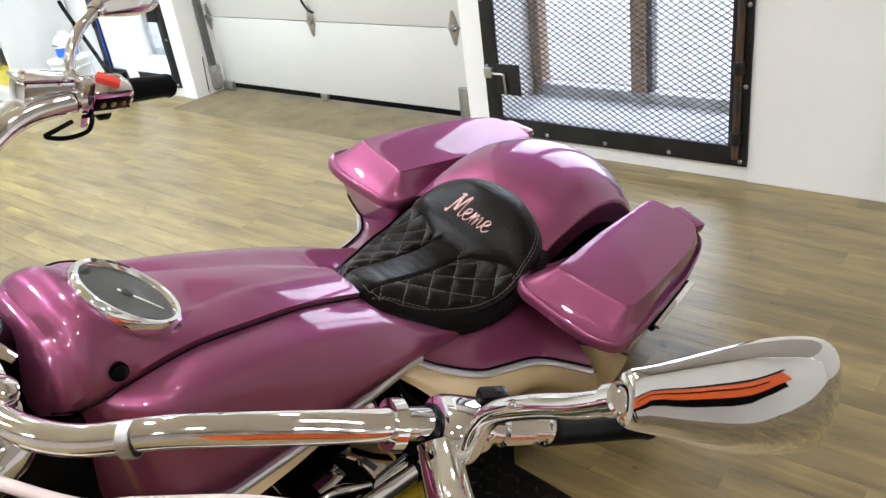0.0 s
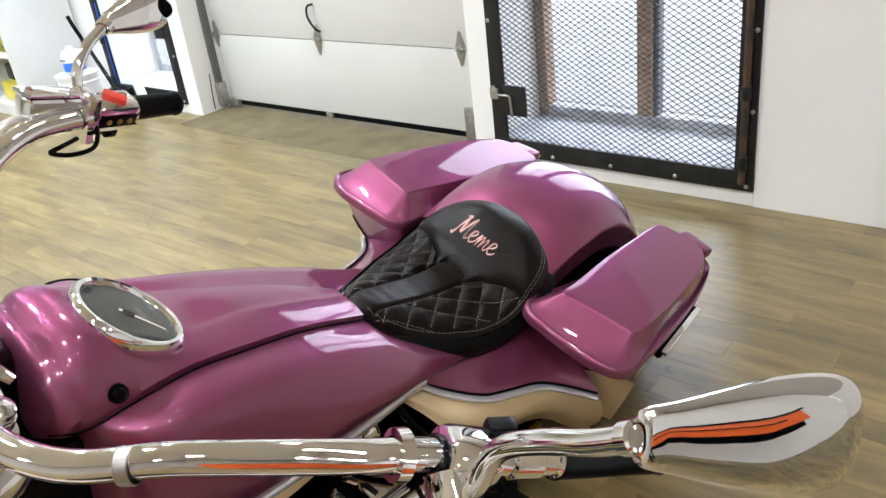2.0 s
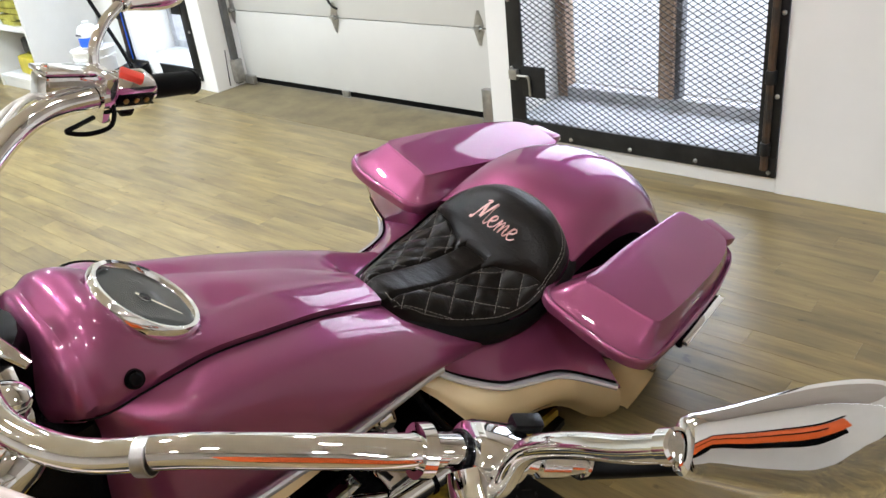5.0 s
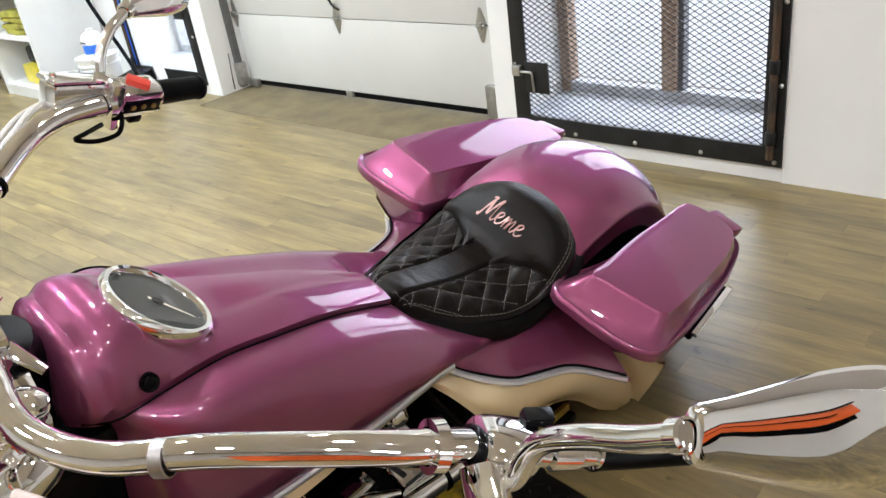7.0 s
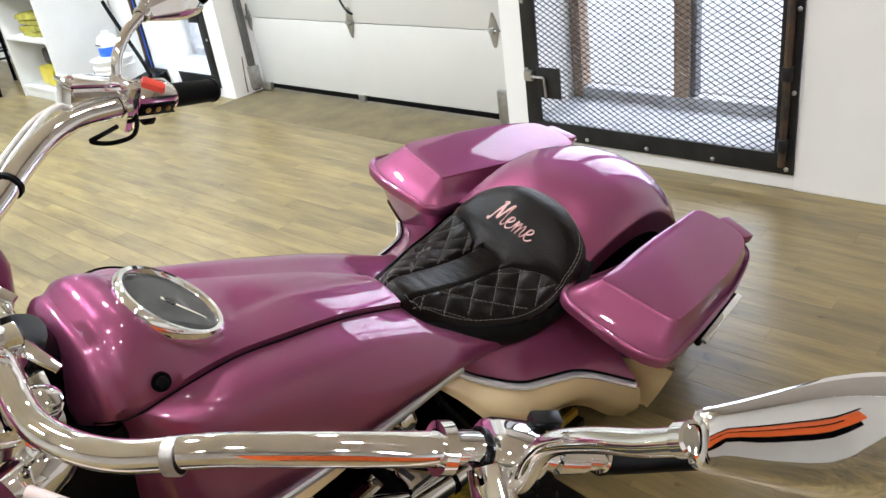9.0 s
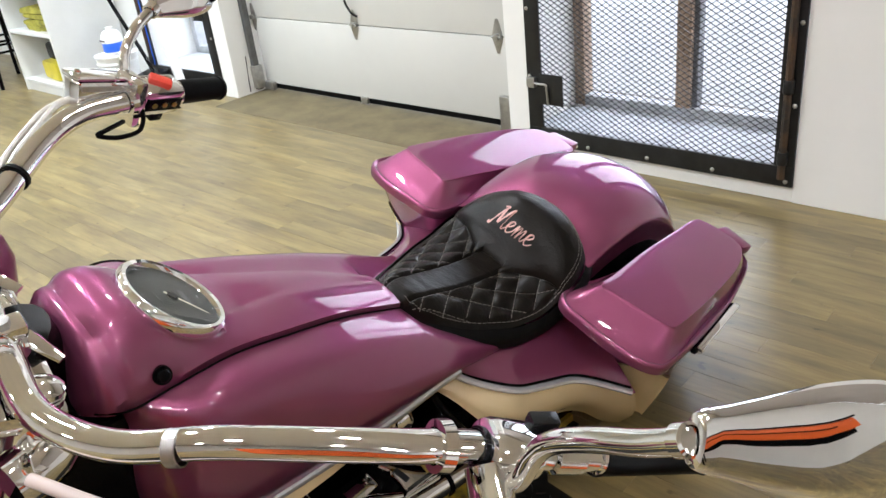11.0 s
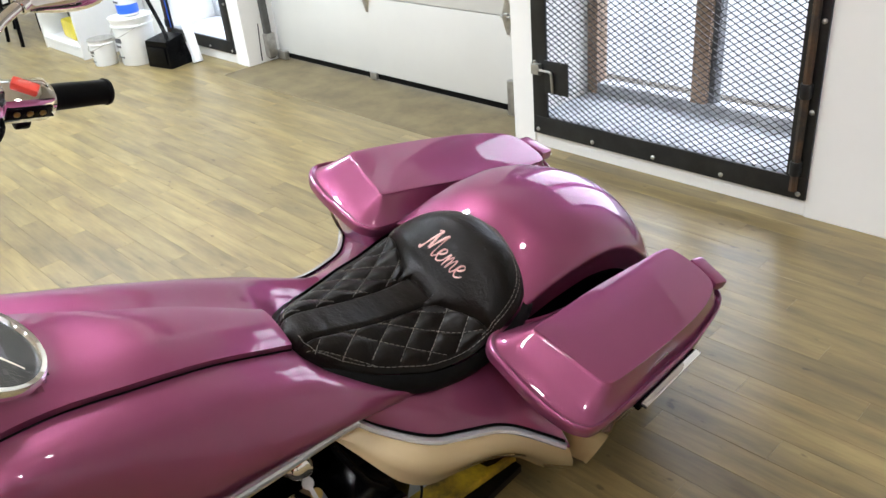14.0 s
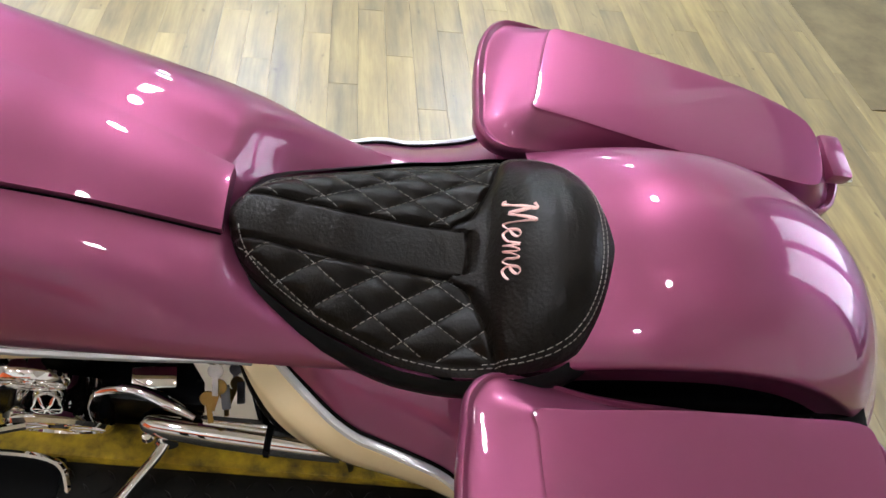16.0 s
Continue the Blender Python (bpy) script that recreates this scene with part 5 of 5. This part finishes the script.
pipe = part("exhaust_pipe", tube([(-0.152, -0.163, 0.143), (-0.134, -0.167, 0.142), (-0.05, -0.172, 0.138), (0.023, -0.175, 0.131), (0.085, -0.178, 0.129), (0.135, -0.180, 0.127)], [0.009, 0.020, 0.024, 0.024, 0.023, 0.021], 20), CHROME, bike, "wide chrome lower cover pipe")
part("pipe_band", lathe([(0.0245, -0.005), (0.027, -0.004), (0.027, 0.004), (0.0245, 0.005)], axis_pose((0.030, -0.1755, 0.1305), (1, -0.06, -0.05)), 20, caps=(False, False)), SATIN, pipe, "black clamp band")
part("shift_arm", tube([(-0.213, -0.142, 0.180), (-0.190, -0.134, 0.188), (-0.153, -0.136, 0.194), (-0.11, -0.150, 0.186), (-0.072, -0.164, 0.176)], [0.006, 0.010, 0.010, 0.010, 0.006], 10, flat=0.6), CHROME, bike, "chrome linkage arm")


def finned_cap(c, d, r, webs, name, label):
    m = axis_pose(c, d)
    ob = part(name, lathe([(r * 0.93, -0.050), (r * 0.95, -0.008), (r, -0.002), (r, 0.010), (r * 0.93, 0.016), (r * 0.84, 0.015), (r * 0.82, 0.004), (r * 0.80, 0.003)], m, 32, caps=(True, False)), CHROME, bike, label)
    part("recess", lathe([(r * 0.815, 0.0035), (0, 0.0035)], m, 28), SATIN, ob, "black recess behind the webs")
    part("hub", lathe([(r * 0.24, 0.0), (r * 0.24, 0.012), (r * 0.18, 0.016), (0, 0.017)], m, 16), CHROME, ob)
    for k in range(webs):
        a = 2 * math.pi * (k + 0.5) / webs
        part("web", box(r * 0.18, r * 0.86, -r * 0.075, r * 0.075, 0.0036, 0.014, 0.002, m=m @ Matrix.Rotation(a, 4, 'Z')), CHROME, ob)
    return ob


finned_cap((-0.274, -0.145, 0.258), (0.05, -0.93, -0.12), 0.050, 8, "cylinder_cover", "round webbed chrome cover")
finned_cap((-0.266, -0.170, 0.134), (0.05, -0.95, -0.13), 0.074, 6, "primary_cover", "large webbed chrome primary cover")
for x, z in ((-0.36, 0.33), (-0.17, 0.31)):
    part("chrome_bolt", lathe([(0.009, -0.02), (0.009, 0.006), (0.005, 0.009), (0, 0.009)], axis_pose((x, -0.070, z), (0.1, -0.8, 0.3)), 8), CHROME, bike)
part("rocker_box", box(-0.08, 0.08, -0.09, 0.13, -0.016, 0.016, 0.010, m=pose(-0.33, 0, 0.415, 0, -22, 0)), CHROME, bike, "chrome rocker box")
stand = part("side_stand", tube([(-0.118, -0.178, 0.112), (-0.128, -0.205, 0.108), (-0.160, -0.255, 0.100), (-0.185, -0.30, 0.102)], [0.010, 0.008, 0.008, 0.010], 12), CHROME, bike, "chrome side stand, folded out")
part("stand_pivot", lathe([(0.016, -0.012), (0.018, -0.010), (0.018, 0.010), (0.016, 0.012)], axis_pose((-0.118, -0.180, 0.112), (0.2, -1, 0.2)), 16), CHROME, stand)
part("stand_ball", lathe([(0.0, -0.010), (0.007, -0.007), (0.010, 0.0), (0.007, 0.007), (0, 0.010)], axis_pose((-0.142, -0.185, 0.128), (0, 0, 1)), 12), CHROME, stand)
fb = part("footboard", box(-0.14, 0.14, -0.055, 0.055, -0.010, 0.010, 0.008, m=pose(-0.40, -0.275, 0.075, LEAN * -0.6, 0, 4)), BLACK, bike, "black rubber rider footboard")
part("footboard_rim", tube([(-0.54, -0.225, 0.082), (-0.40, -0.215, 0.082), (-0.285, -0.218, 0.082), (-0.252, -0.25, 0.075), (-0.250, -0.30, 0.068), (-0.28, -0.335, 0.062)], 0.006, 8), CHROME, fb, "chrome footboard rim")
part("heel_lever", tube([(-0.30, -0.19, 0.16), (-0.34, -0.205, 0.17), (-0.38, -0.21, 0.165), (-0.42, -0.20, 0.12)], 0.007, 8), CHROME, bike)
part("tie_strap", tube([(0.135, -0.200, 0.238), (0.145, -0.208, 0.20), (0.15, -0.205, 0.14), (0.152, -0.20, 0.085)], 0.005, 8, flat=0.5), BLACK, bike, "black webbing strap hanging down")
part("edge_trim", tube([(0.000, -0.118, 0.392), (0.010, -0.140, 0.352), (0.026, -0.165, 0.318), (0.046, -0.184, 0.284), (0.075, -0.195, 0.250)], 0.007, 8), SATIN, bike, "black rubber edge trim")
# brackets about the bar's clamp
part("cable_bracket", tube([(-0.555, -0.045, 0.795), (-0.545, -0.068, 0.788), (-0.536, -0.085, 0.780)], [0.010, 0.008, 0.006], 8, flat=0.5), CHROME, bar, "small chrome bracket")
part("cable_bracket", tube([(-0.560, 0.045, 0.815), (-0.545, 0.030, 0.812), (-0.533, 0.012, 0.806)], [0.010, 0.008, 0.006], 8, flat=0.5), CHROME, bar, "small chrome bracket")
for y in (-0.055, 0.04):
    part("clamp_cap", box(-0.020, 0.020, -0.014, 0.014, -0.006, 0.010, 0.005, m=pose(-0.573, y, 0.820, 0, 0, -6)), CHROME, bar)
    part("clamp_bolt", lathe([(0.008, 0), (0.008, 0.006), (0.0, 0.007)], axis_pose((-0.573, y, 0.830), (0, 0, 1)), 6), GALV, bar)
# front turn lamp pod left of the fork
tp = part("turn_lamp", lathe([(0.012, -0.05), (0.026, -0.02), (0.032, 0.01), (0.030, 0.03)], axis_pose((-0.60, -0.13, 0.70), (-1, -0.2, 0)), 18), CHROME, bike, "chrome front turn lamp")
part("lamp_arm", tube([(-0.585, -0.07, 0.70), (-0.595, -0.13, 0.70)], 0.009, 8, 3), CHROME, tp)

# ---------------------------------------------------------------- lift platform under the bike
lift = thing("motorcycle_lift", pose(0, 0, 0), "low lift platform with a yellow beam and diamond plate", "lift")
part("yellow_beam", box(-1.55, 0.40, -0.066, -0.004, 0.002, 0.060, 0.004), YELLOW, lift, "worn yellow painted steel beam")
part("yellow_beam", box(-0.10, 0.40, 0.125, 0.187, 0.002, 0.060, 0.004), YELLOW, lift, "worn yellow painted steel beam")
part("wheel_channel", box(-0.10, 0.98, -0.003, 0.124, 0.002, 0.010, 0.002), STEEL, lift)
part("front_plate", box(-1.55, -0.102, -0.003, 0.42, 0.002, 0.010, 0.002), PLATE, lift, "grey steel diamond tread plate", smooth=False)
tp_ = [(-1.55, -0.40), (0.16, -0.40), (0.205, -0.33), (0.215, -0.145), (0.26, -0.105), (0.395, -0.085), (0.395, -0.068), (-1.55, -0.068)]
bm_ = bmesh.new()
loft([[(x, y, 0.030) for x, y in tp_], [(x, y, 0.046) for x, y in tp_]], True, (True, True), bm_)
tread = part("tread_plate", bm_, PLATE, lift, "grey steel diamond tread plate", smooth=False)
lug = bmesh.new()
k = 0
for i in range(60):
    for j in range(14):
        x = -1.5 + i * 0.029
        y = -0.39 + j * 0.0235
        if x > 0.19 and y < -0.09 and not (x < 0.25 and y > -0.11):
            continue
        if x < -1.0:
            continue
        a = radians(45 if (i + j) % 2 else -45)
        m = pose(x, y, 0.0465, 0, 0, math.degrees(a))
        loft([[m @ Vector(p) for p in ((-0.011, 0, -0.0005), (0, -0.003, -0.0005), (0.011, 0, -0.0005), (0, 0.003, -0.0005))],
              [m @ Vector(p) for p in ((-0.006, 0, 0.0022), (0, -0.0014, 0.0022), (0.006, 0, 0.0022), (0, 0.0014, 0.0022))]], True, (False, True), lug)
for i in range(26):
    for j in range(17):
        m = pose(-0.92 + i * 0.029, 0.012 + j * 0.0235, 0.0105, 0, 0, 45 if (i + j) % 2 else -45)
        loft([[m @ Vector(p) for p in ((-0.011, 0, -0.0005), (0, -0.003, -0.0005), (0.011, 0, -0.0005), (0, 0.003, -0.0005))],
              [m @ Vector(p) for p in ((-0.006, 0, 0.0022), (0, -0.0014, 0.0022), (0.006, 0, 0.0022), (0, 0.0014, 0.0022))]], True, (False, True), lug)
tagged(part("tread_pattern", lug, PLATE, tread, "", smooth=False), "raised steel tread lugs", kind="stuff")

# ---------------------------------------------------------------- far corner of the showroom
sh = thing("shelf_unit", ROOM @ pose(-4.86, -0.47, 0), "white open shelf unit with yellow gear on it", "shelf")
SWD, SDP, SHT = 0.62, 0.455, 1.70
part("side_panel", box(0, 0.022, 0, SDP, 0, SHT, 0.002), PLASTIC, sh)
part("side_panel", box(SWD - 0.022, SWD, 0, SDP, 0, SHT, 0.002), PLASTIC, sh)
part("back_panel", box(0.0225, SWD - 0.0225, SDP - 0.012, SDP, 0.0, SHT, 0), PLASTIC, sh)
for z in (0.055, 0.375, 0.66, 0.98, 1.30, 1.66):
    part("shelf_board", box(0.0225, SWD - 0.0225, 0.004, SDP - 0.013, z, z + 0.022, 0.002), PLASTIC, sh)
part("kick_board", box(0.0225, SWD - 0.0225, 0.012, 0.03, 0, 0.054, 0.001), PLASTIC, sh)


def cloth_heap(matrix, sx, sy, sz, label, seed):
    """Folded layers of cloth with rippled edges."""
    ob = thing("folded_cloth", matrix, label, "cloth", "folded cloths")
    rnd = random.Random(seed)
    z = 0.0
    for k in range(4):
        h = sz / 4
        bm = bmesh.new()
        rings = []
        for zz, g in ((z, 0.0), (z + h * 0.2, 0.012), (z + h * 0.8, 0.012), (z + h * 0.98, -0.004)):
            ring = []
            ph = rnd.random() * 6
            for i in range(28):
                a = 2 * math.pi * i / 28
                c, s_ = math.cos(a), math.sin(a)
                r = 1 / max(abs(c), abs(s_), 0.72)
                w = 1 + 0.05 * math.sin(5 * a + ph + k)
                ring.append((c * r * (sx / 2 + g) * w, s_ * r * (sy / 2 + g) * w, zz + 0.006 * math.sin(3 * a + ph)))
            rings.append(ring)
        loft(rings, True, (True, True), bm)
        part("fold", bm, CLOTH, ob)
        z += h
    return ob


cloth_heap(ROOM @ pose(-4.50, -0.27, 0.398, 0, 0, 8), 0.34, 0.28, 0.14, "folded yellow-green cloths on a shelf", 3)
cloth_heap(ROOM @ pose(-4.56, -0.27, 0.683, 0, 0, -5), 0.32, 0.26, 0.10, "folded dark yellow cloths on a shelf", 5)
case = thing("tool_case", ROOM @ pose(-4.54, -0.27, 0.0785, 0, 0, -6), "yellow and black plastic tool case on the lowest shelf", "tool case")
part("case_body", box(-0.13, 0.13, -0.14, 0.10, 0.0, 0.115, 0.018), YELLOWPLASTIC, case, "yellow plastic shell")
part("case_top", box(-0.125, 0.125, -0.09, 0.10, 0.1155, 0.22, 0.022), SATIN, case, "black plastic upper half")
part("case_slot", box(-0.07, 0.07, -0.135, -0.128, 0.045, 0.07, 0.003), SATIN, case)
part("case_handle", tube([(-0.06, -0.02, 0.205), (-0.05, -0.02, 0.235), (0.05, -0.02, 0.235), (0.06, -0.02, 0.205)], 0.009, 8), SATIN, case)


def pail(name, matrix, r, h, label, lid):
    ob = thing(name, matrix, label, "bucket")
    part("pail_body", lathe([(r * 0.86, 0), (r * 0.88, 0.004), (r * 0.97, h * 0.80), (r * 1.03, h * 0.81), (r * 1.03, h * 0.84), (r * 0.98, h * 0.85), (r, h * 0.96)], None, 32, caps=(True, False)), PLASTIC, ob)
    if lid:
        part("lid", lathe([(r * 1.0, h * 0.95), (r * 1.06, h * 0.955), (r * 1.07, h * 1.0), (r * 0.98, h * 1.01), (r * 0.95, h * 0.99), (0, h * 0.99)], None, 32), PLASTIC, ob)
    else:
        part("rim", lathe([(r * 1.0, h * 0.95), (r * 1.05, h * 0.96), (r * 1.03, h), (r * 0.9, h * 1.0), (0, h * 0.985)], None, 32), GALV, ob, "metal can lid")
    part("bail", tube([(r * 1.03, 0, h * 0.86), (r * 0.8, -r * 0.75, h * 0.72), (0, -r * 1.1, h * 0.60), (-r * 0.8, -r * 0.75, h * 0.72), (-r * 1.03, 0, h * 0.86)], 0.0022, 6), GALV, ob)
    # unreadable print
    for k, (z0, z1, a0, a1) in enumerate(((0.50, 0.60, -110, -70), (0.40, 0.44, -108, -76), (0.18, 0.21, -112, -72))):
        seg = []
        for i in range(9):
            a = radians(a0 + (a1 - a0) * i / 8)
            rr = r * 0.955 + 0.001
            seg.append([(rr * math.cos(a) * s_, rr * math.sin(a) * s_, h * z) for s_, z in ((1.0, z0), (1.02, z0), (1.02, z1), (1.0, z1))])
        part("print_bar", loft(seg), GREYPLASTIC, ob)
    return ob


pail("bucket", ROOM @ pose(-3.86, -0.28, 0), 0.118, 0.275, "white plastic bucket with its lid on", True)
pail("paint_can", ROOM @ pose(-4.02, -0.425, 0), 0.075, 0.155, "small white paint can beside the bucket", False)
jug = thing("cleaner_jug", ROOM @ pose(-3.86, -0.28, 0.2785), "clear plastic jug of blue fluid on the bucket", "jug")
part("jug_body", lathe([(0.055, 0), (0.06, 0.01), (0.06, 0.10), (0.045, 0.125), (0.02, 0.135), (0.02, 0.15), (0, 0.15)], None, 24), PLASTIC, jug)
part("fluid_band", lathe([(0.0605, 0.012), (0.0615, 0.014), (0.0615, 0.062), (0.0605, 0.064)], None, 24, caps=(False, False)), BLUE, jug, "bright blue band")
part("print_bar", box(-0.03, 0.03, -0.0625, -0.0605, 0.075, 0.085, 0), GREYPLASTIC, jug)
dp = thing("dustpan", ROOM @ pose(-3.62, -0.20, 0, 0, 0, 12), "black lobby dustpan with a long handle", "dustpan")
part("pan", loft([[(-0.10, -0.09, 0.0), (0.10, -0.09, 0.0), (0.09, -0.085, 0.15), (-0.09, -0.085, 0.15)], [(-0.10, 0.07, 0.0), (0.10, 0.07, 0.0), (0.08, 0.05, 0.17), (-0.08, 0.05, 0.17)]]), SATIN, dp, "black plastic pan", smooth=False)
part("pan_mouth", box(-0.075, 0.075, -0.095, -0.088, 0.02, 0.12, 0.003), SATIN, dp)
part("handle", tube([(0, 0.0, 0.16), (-0.09, 0.03, 0.27), (-0.30, 0.09, 0.50), (-0.36, 0.11, 0.57)], 0.012, 10), SATIN, dp, "black plastic handle")
pv = thing("plastic_pipe", ROOM @ pose(-3.50, -0.10, 0), "white plastic pipe leaning against the far window", "pipe")
part("pipe", tube([(0, 0, 0.012), (-0.12, 0.02, 0.38), (-0.235, 0.045, 0.74), (-0.40, 0.078, 1.26)], 0.028, 14, caps=(True, True)), PLASTIC, pv)
part("end_cap", lathe([(0.030, 0.0), (0.031, 0.03), (0.029, 0.034)], axis_pose((0.0, 0, 0.002), (-0.31, 0.055, 0.95)), 14), PLASTIC, pv)


def stool(matrix):
    ob = thing("bar_stool", matrix, "black metal bar stool standing by the shelves", "stool", "stools")
    part("seat", lathe([(0.0, 0.70), (0.15, 0.70), (0.165, 0.715), (0.16, 0.74), (0.13, 0.75), (0, 0.752)], None, 28), SATIN, ob)
    for k in range(4):
        a = radians(45 + 90 * k)
        c, s_ = math.cos(a), math.sin(a)
        part("leg", tube([(0.11 * c, 0.11 * s_, 0.70), (0.20 * c, 0.20 * s_, 0.0)], 0.013, 8, 2), SATIN, ob)
    part("foot_ring", tube([(0.172 * math.cos(a), 0.172 * math.sin(a), 0.24) for a in [2 * math.pi * k / 16 for k in range(17)]], 0.009, 6), SATIN, ob)
    return ob


st0 = stool(ROOM @ pose(-5.18, -0.42, 0))
copy_thing(st0, ROOM @ pose(-5.62, -0.20, 0, 0, 0, 20))

# neighbouring motorcycle, only its wheel end in sight
nb = thing("parked_motorcycle", ROOM @ pose(-2.44, -1.91, 0, 0, 0, 14), "front end of a dark motorcycle parked alongside", "motorcycle")
wheel(nb, (0, 0, 0.29), 0.29, 0.12, "front_wheel", (0.1, 1, 0))
fw_ = []
for k in range(21):
    a = radians(20 + 150 * k / 20)
    rad = Vector((math.cos(a), 0, math.sin(a)))
    c = Vector((0, 0, 0.29)) + rad * 0.315
    fw_.append([c + Vector((0, 0.07 * u, 0)) - rad * 0.04 * abs(u) ** 2.5 for u in [-1 + 2 * i / 10 for i in range(11)]])
part("fender", loft(fw_, False, (False, False)), SATIN, nb)
for s in (-1, 1):
    part("fork_tube", tube([(0, s * 0.10, 0.29), (-0.18, s * 0.10, 0.80)], 0.022, 12, 3), CHROME, nb)

# made-up orange bench, never in view, added so the chrome mirrors an orange band
ob_ = thing("work_bench", ROOM @ pose(2.0, -3.66, 0, 0, 0, 90), "unseen long orange bench, added for its reflection in the chrome", "bench")
part("bench_top", box(-2.03, 2.03, -0.32, 0.32, 0.862, 0.89, 0.006), SATIN, ob_)
for i in range(5):
    part("drawer_bank", box(-2.0 + 0.802 * i, -1.20 + 0.802 * i, -0.30, 0.30, 0.70, 0.86, 0.01), ORANGE, ob_, "orange enamelled drawers")
    part("drawer_pull", box(-1.85 + 0.802 * i, -1.35 + 0.802 * i, 0.302, 0.318, 0.78, 0.795, 0.004), SATIN, ob_)
part("bench_base", box(-1.97, 1.97, -0.28, 0.27, 0.63, 0.698, 0.004), SATIN, ob_)
for lx in (-1.60, 0.0, 1.15):
    for ly in (-0.24, 0.23):
        part("leg", box(lx - 0.03, lx + 0.03, ly - 0.03, ly + 0.03, 0.0, 0.632, 0.004), SATIN, ob_)

# invented orange cart behind the walk, placed to reflect in the bar and covers
cart = thing("tool_cart", pose(-1.50, -1.30, 0, 0, 0, -52), "unseen orange cart with black top, added for its reflection", "tool cart")
part("cart_body", box(-0.42, 0.42, -0.22, 0.22, 0.15, 0.84, 0.012), ORANGE, cart, "orange enamelled body")
part("cart_top", box(-0.44, 0.44, -0.24, 0.24, 0.842, 0.875, 0.008), SATIN, cart, "black rubber top")
for i in range(4):
    part("drawer", box(-0.395, 0.395, 0.222, 0.234, 0.18 + 0.162 * i, 0.325 + 0.162 * i, 0.004), ORANGE, cart)
    part("drawer_pull", box(-0.30, 0.30, 0.236, 0.250, 0.298 + 0.162 * i, 0.312 + 0.162 * i, 0.004), SATIN, cart)
for lx in (-0.36, 0.36):
    for ly in (-0.17, 0.17):
        part("caster", lathe([(0.0, -0.018), (0.06, -0.016), (0.068, 0.0), (0.06, 0.016), (0.0, 0.018)], axis_pose((lx, ly, 0.069), (1, 0, 0)), 20), BLACK, cart)
        part("caster_fork", box(lx - 0.024, lx + 0.024, ly - 0.016, ly + 0.016, 0.10, 0.149, 0.004), STEEL, cart)

# ---------------------------------------------------------------- floor planks
PW, PL = 0.0745, 0.62
mesh_ = finish("plank", box(-PL / 2 + 0.0002, PL / 2 - 0.0002, -PW / 2 + 0.0002, PW / 2 - 0.0002, -0.008, 0.0, 0.0004, seg=1), PLANK, False)
rest = []
for j in range(-83, 0):
    y = (j + 0.5) * PW + 0.012
    if y > 0:
        continue
    off = ((j * 0.381) % 1) * PL
    for i in range(-12, 6):
        x0 = i * PL + off
        xc = x0 + PL / 2
        if xc < -6.9 or xc > 3.0:
            continue
        if -2.75 < xc < 0.95 and -1.98 < y:
            p = new("plank", mesh_)
            p.parent = floor
            p.location = (xc, y, 0)
        else:
            rest.append((xc, y))
vs, fs = [], []
h, w = PL / 2 - 0.0002, PW / 2 - 0.0002
for xc, y in rest:
    k = len(vs)
    xa, xb = max(xc - h, -6.9), min(xc + h, 2.9)
    vs += [(xa, y - w, 0), (xb, y - w, 0), (xb, y + w, 0), (xa, y + w, 0),
           (xa, y - w, -0.008), (xb, y - w, -0.008), (xb, y + w, -0.008), (xa, y + w, -0.008)]
    fs += [(k, k + 1, k + 2, k + 3), (k, k + 4, k + 5, k + 1), (k + 1, k + 5, k + 6, k + 2), (k + 2, k + 6, k + 7, k + 3), (k + 3, k + 7, k + 4, k)]
me_ = bpy.data.meshes.new("planks")
me_.from_pydata(vs, [], fs)
me_.materials.append(PLANK_FAR)
far_planks = new("planks", me_)
far_planks.parent = floor
tagged(far_planks, "brown vinyl planks farther off", kind="stuff")
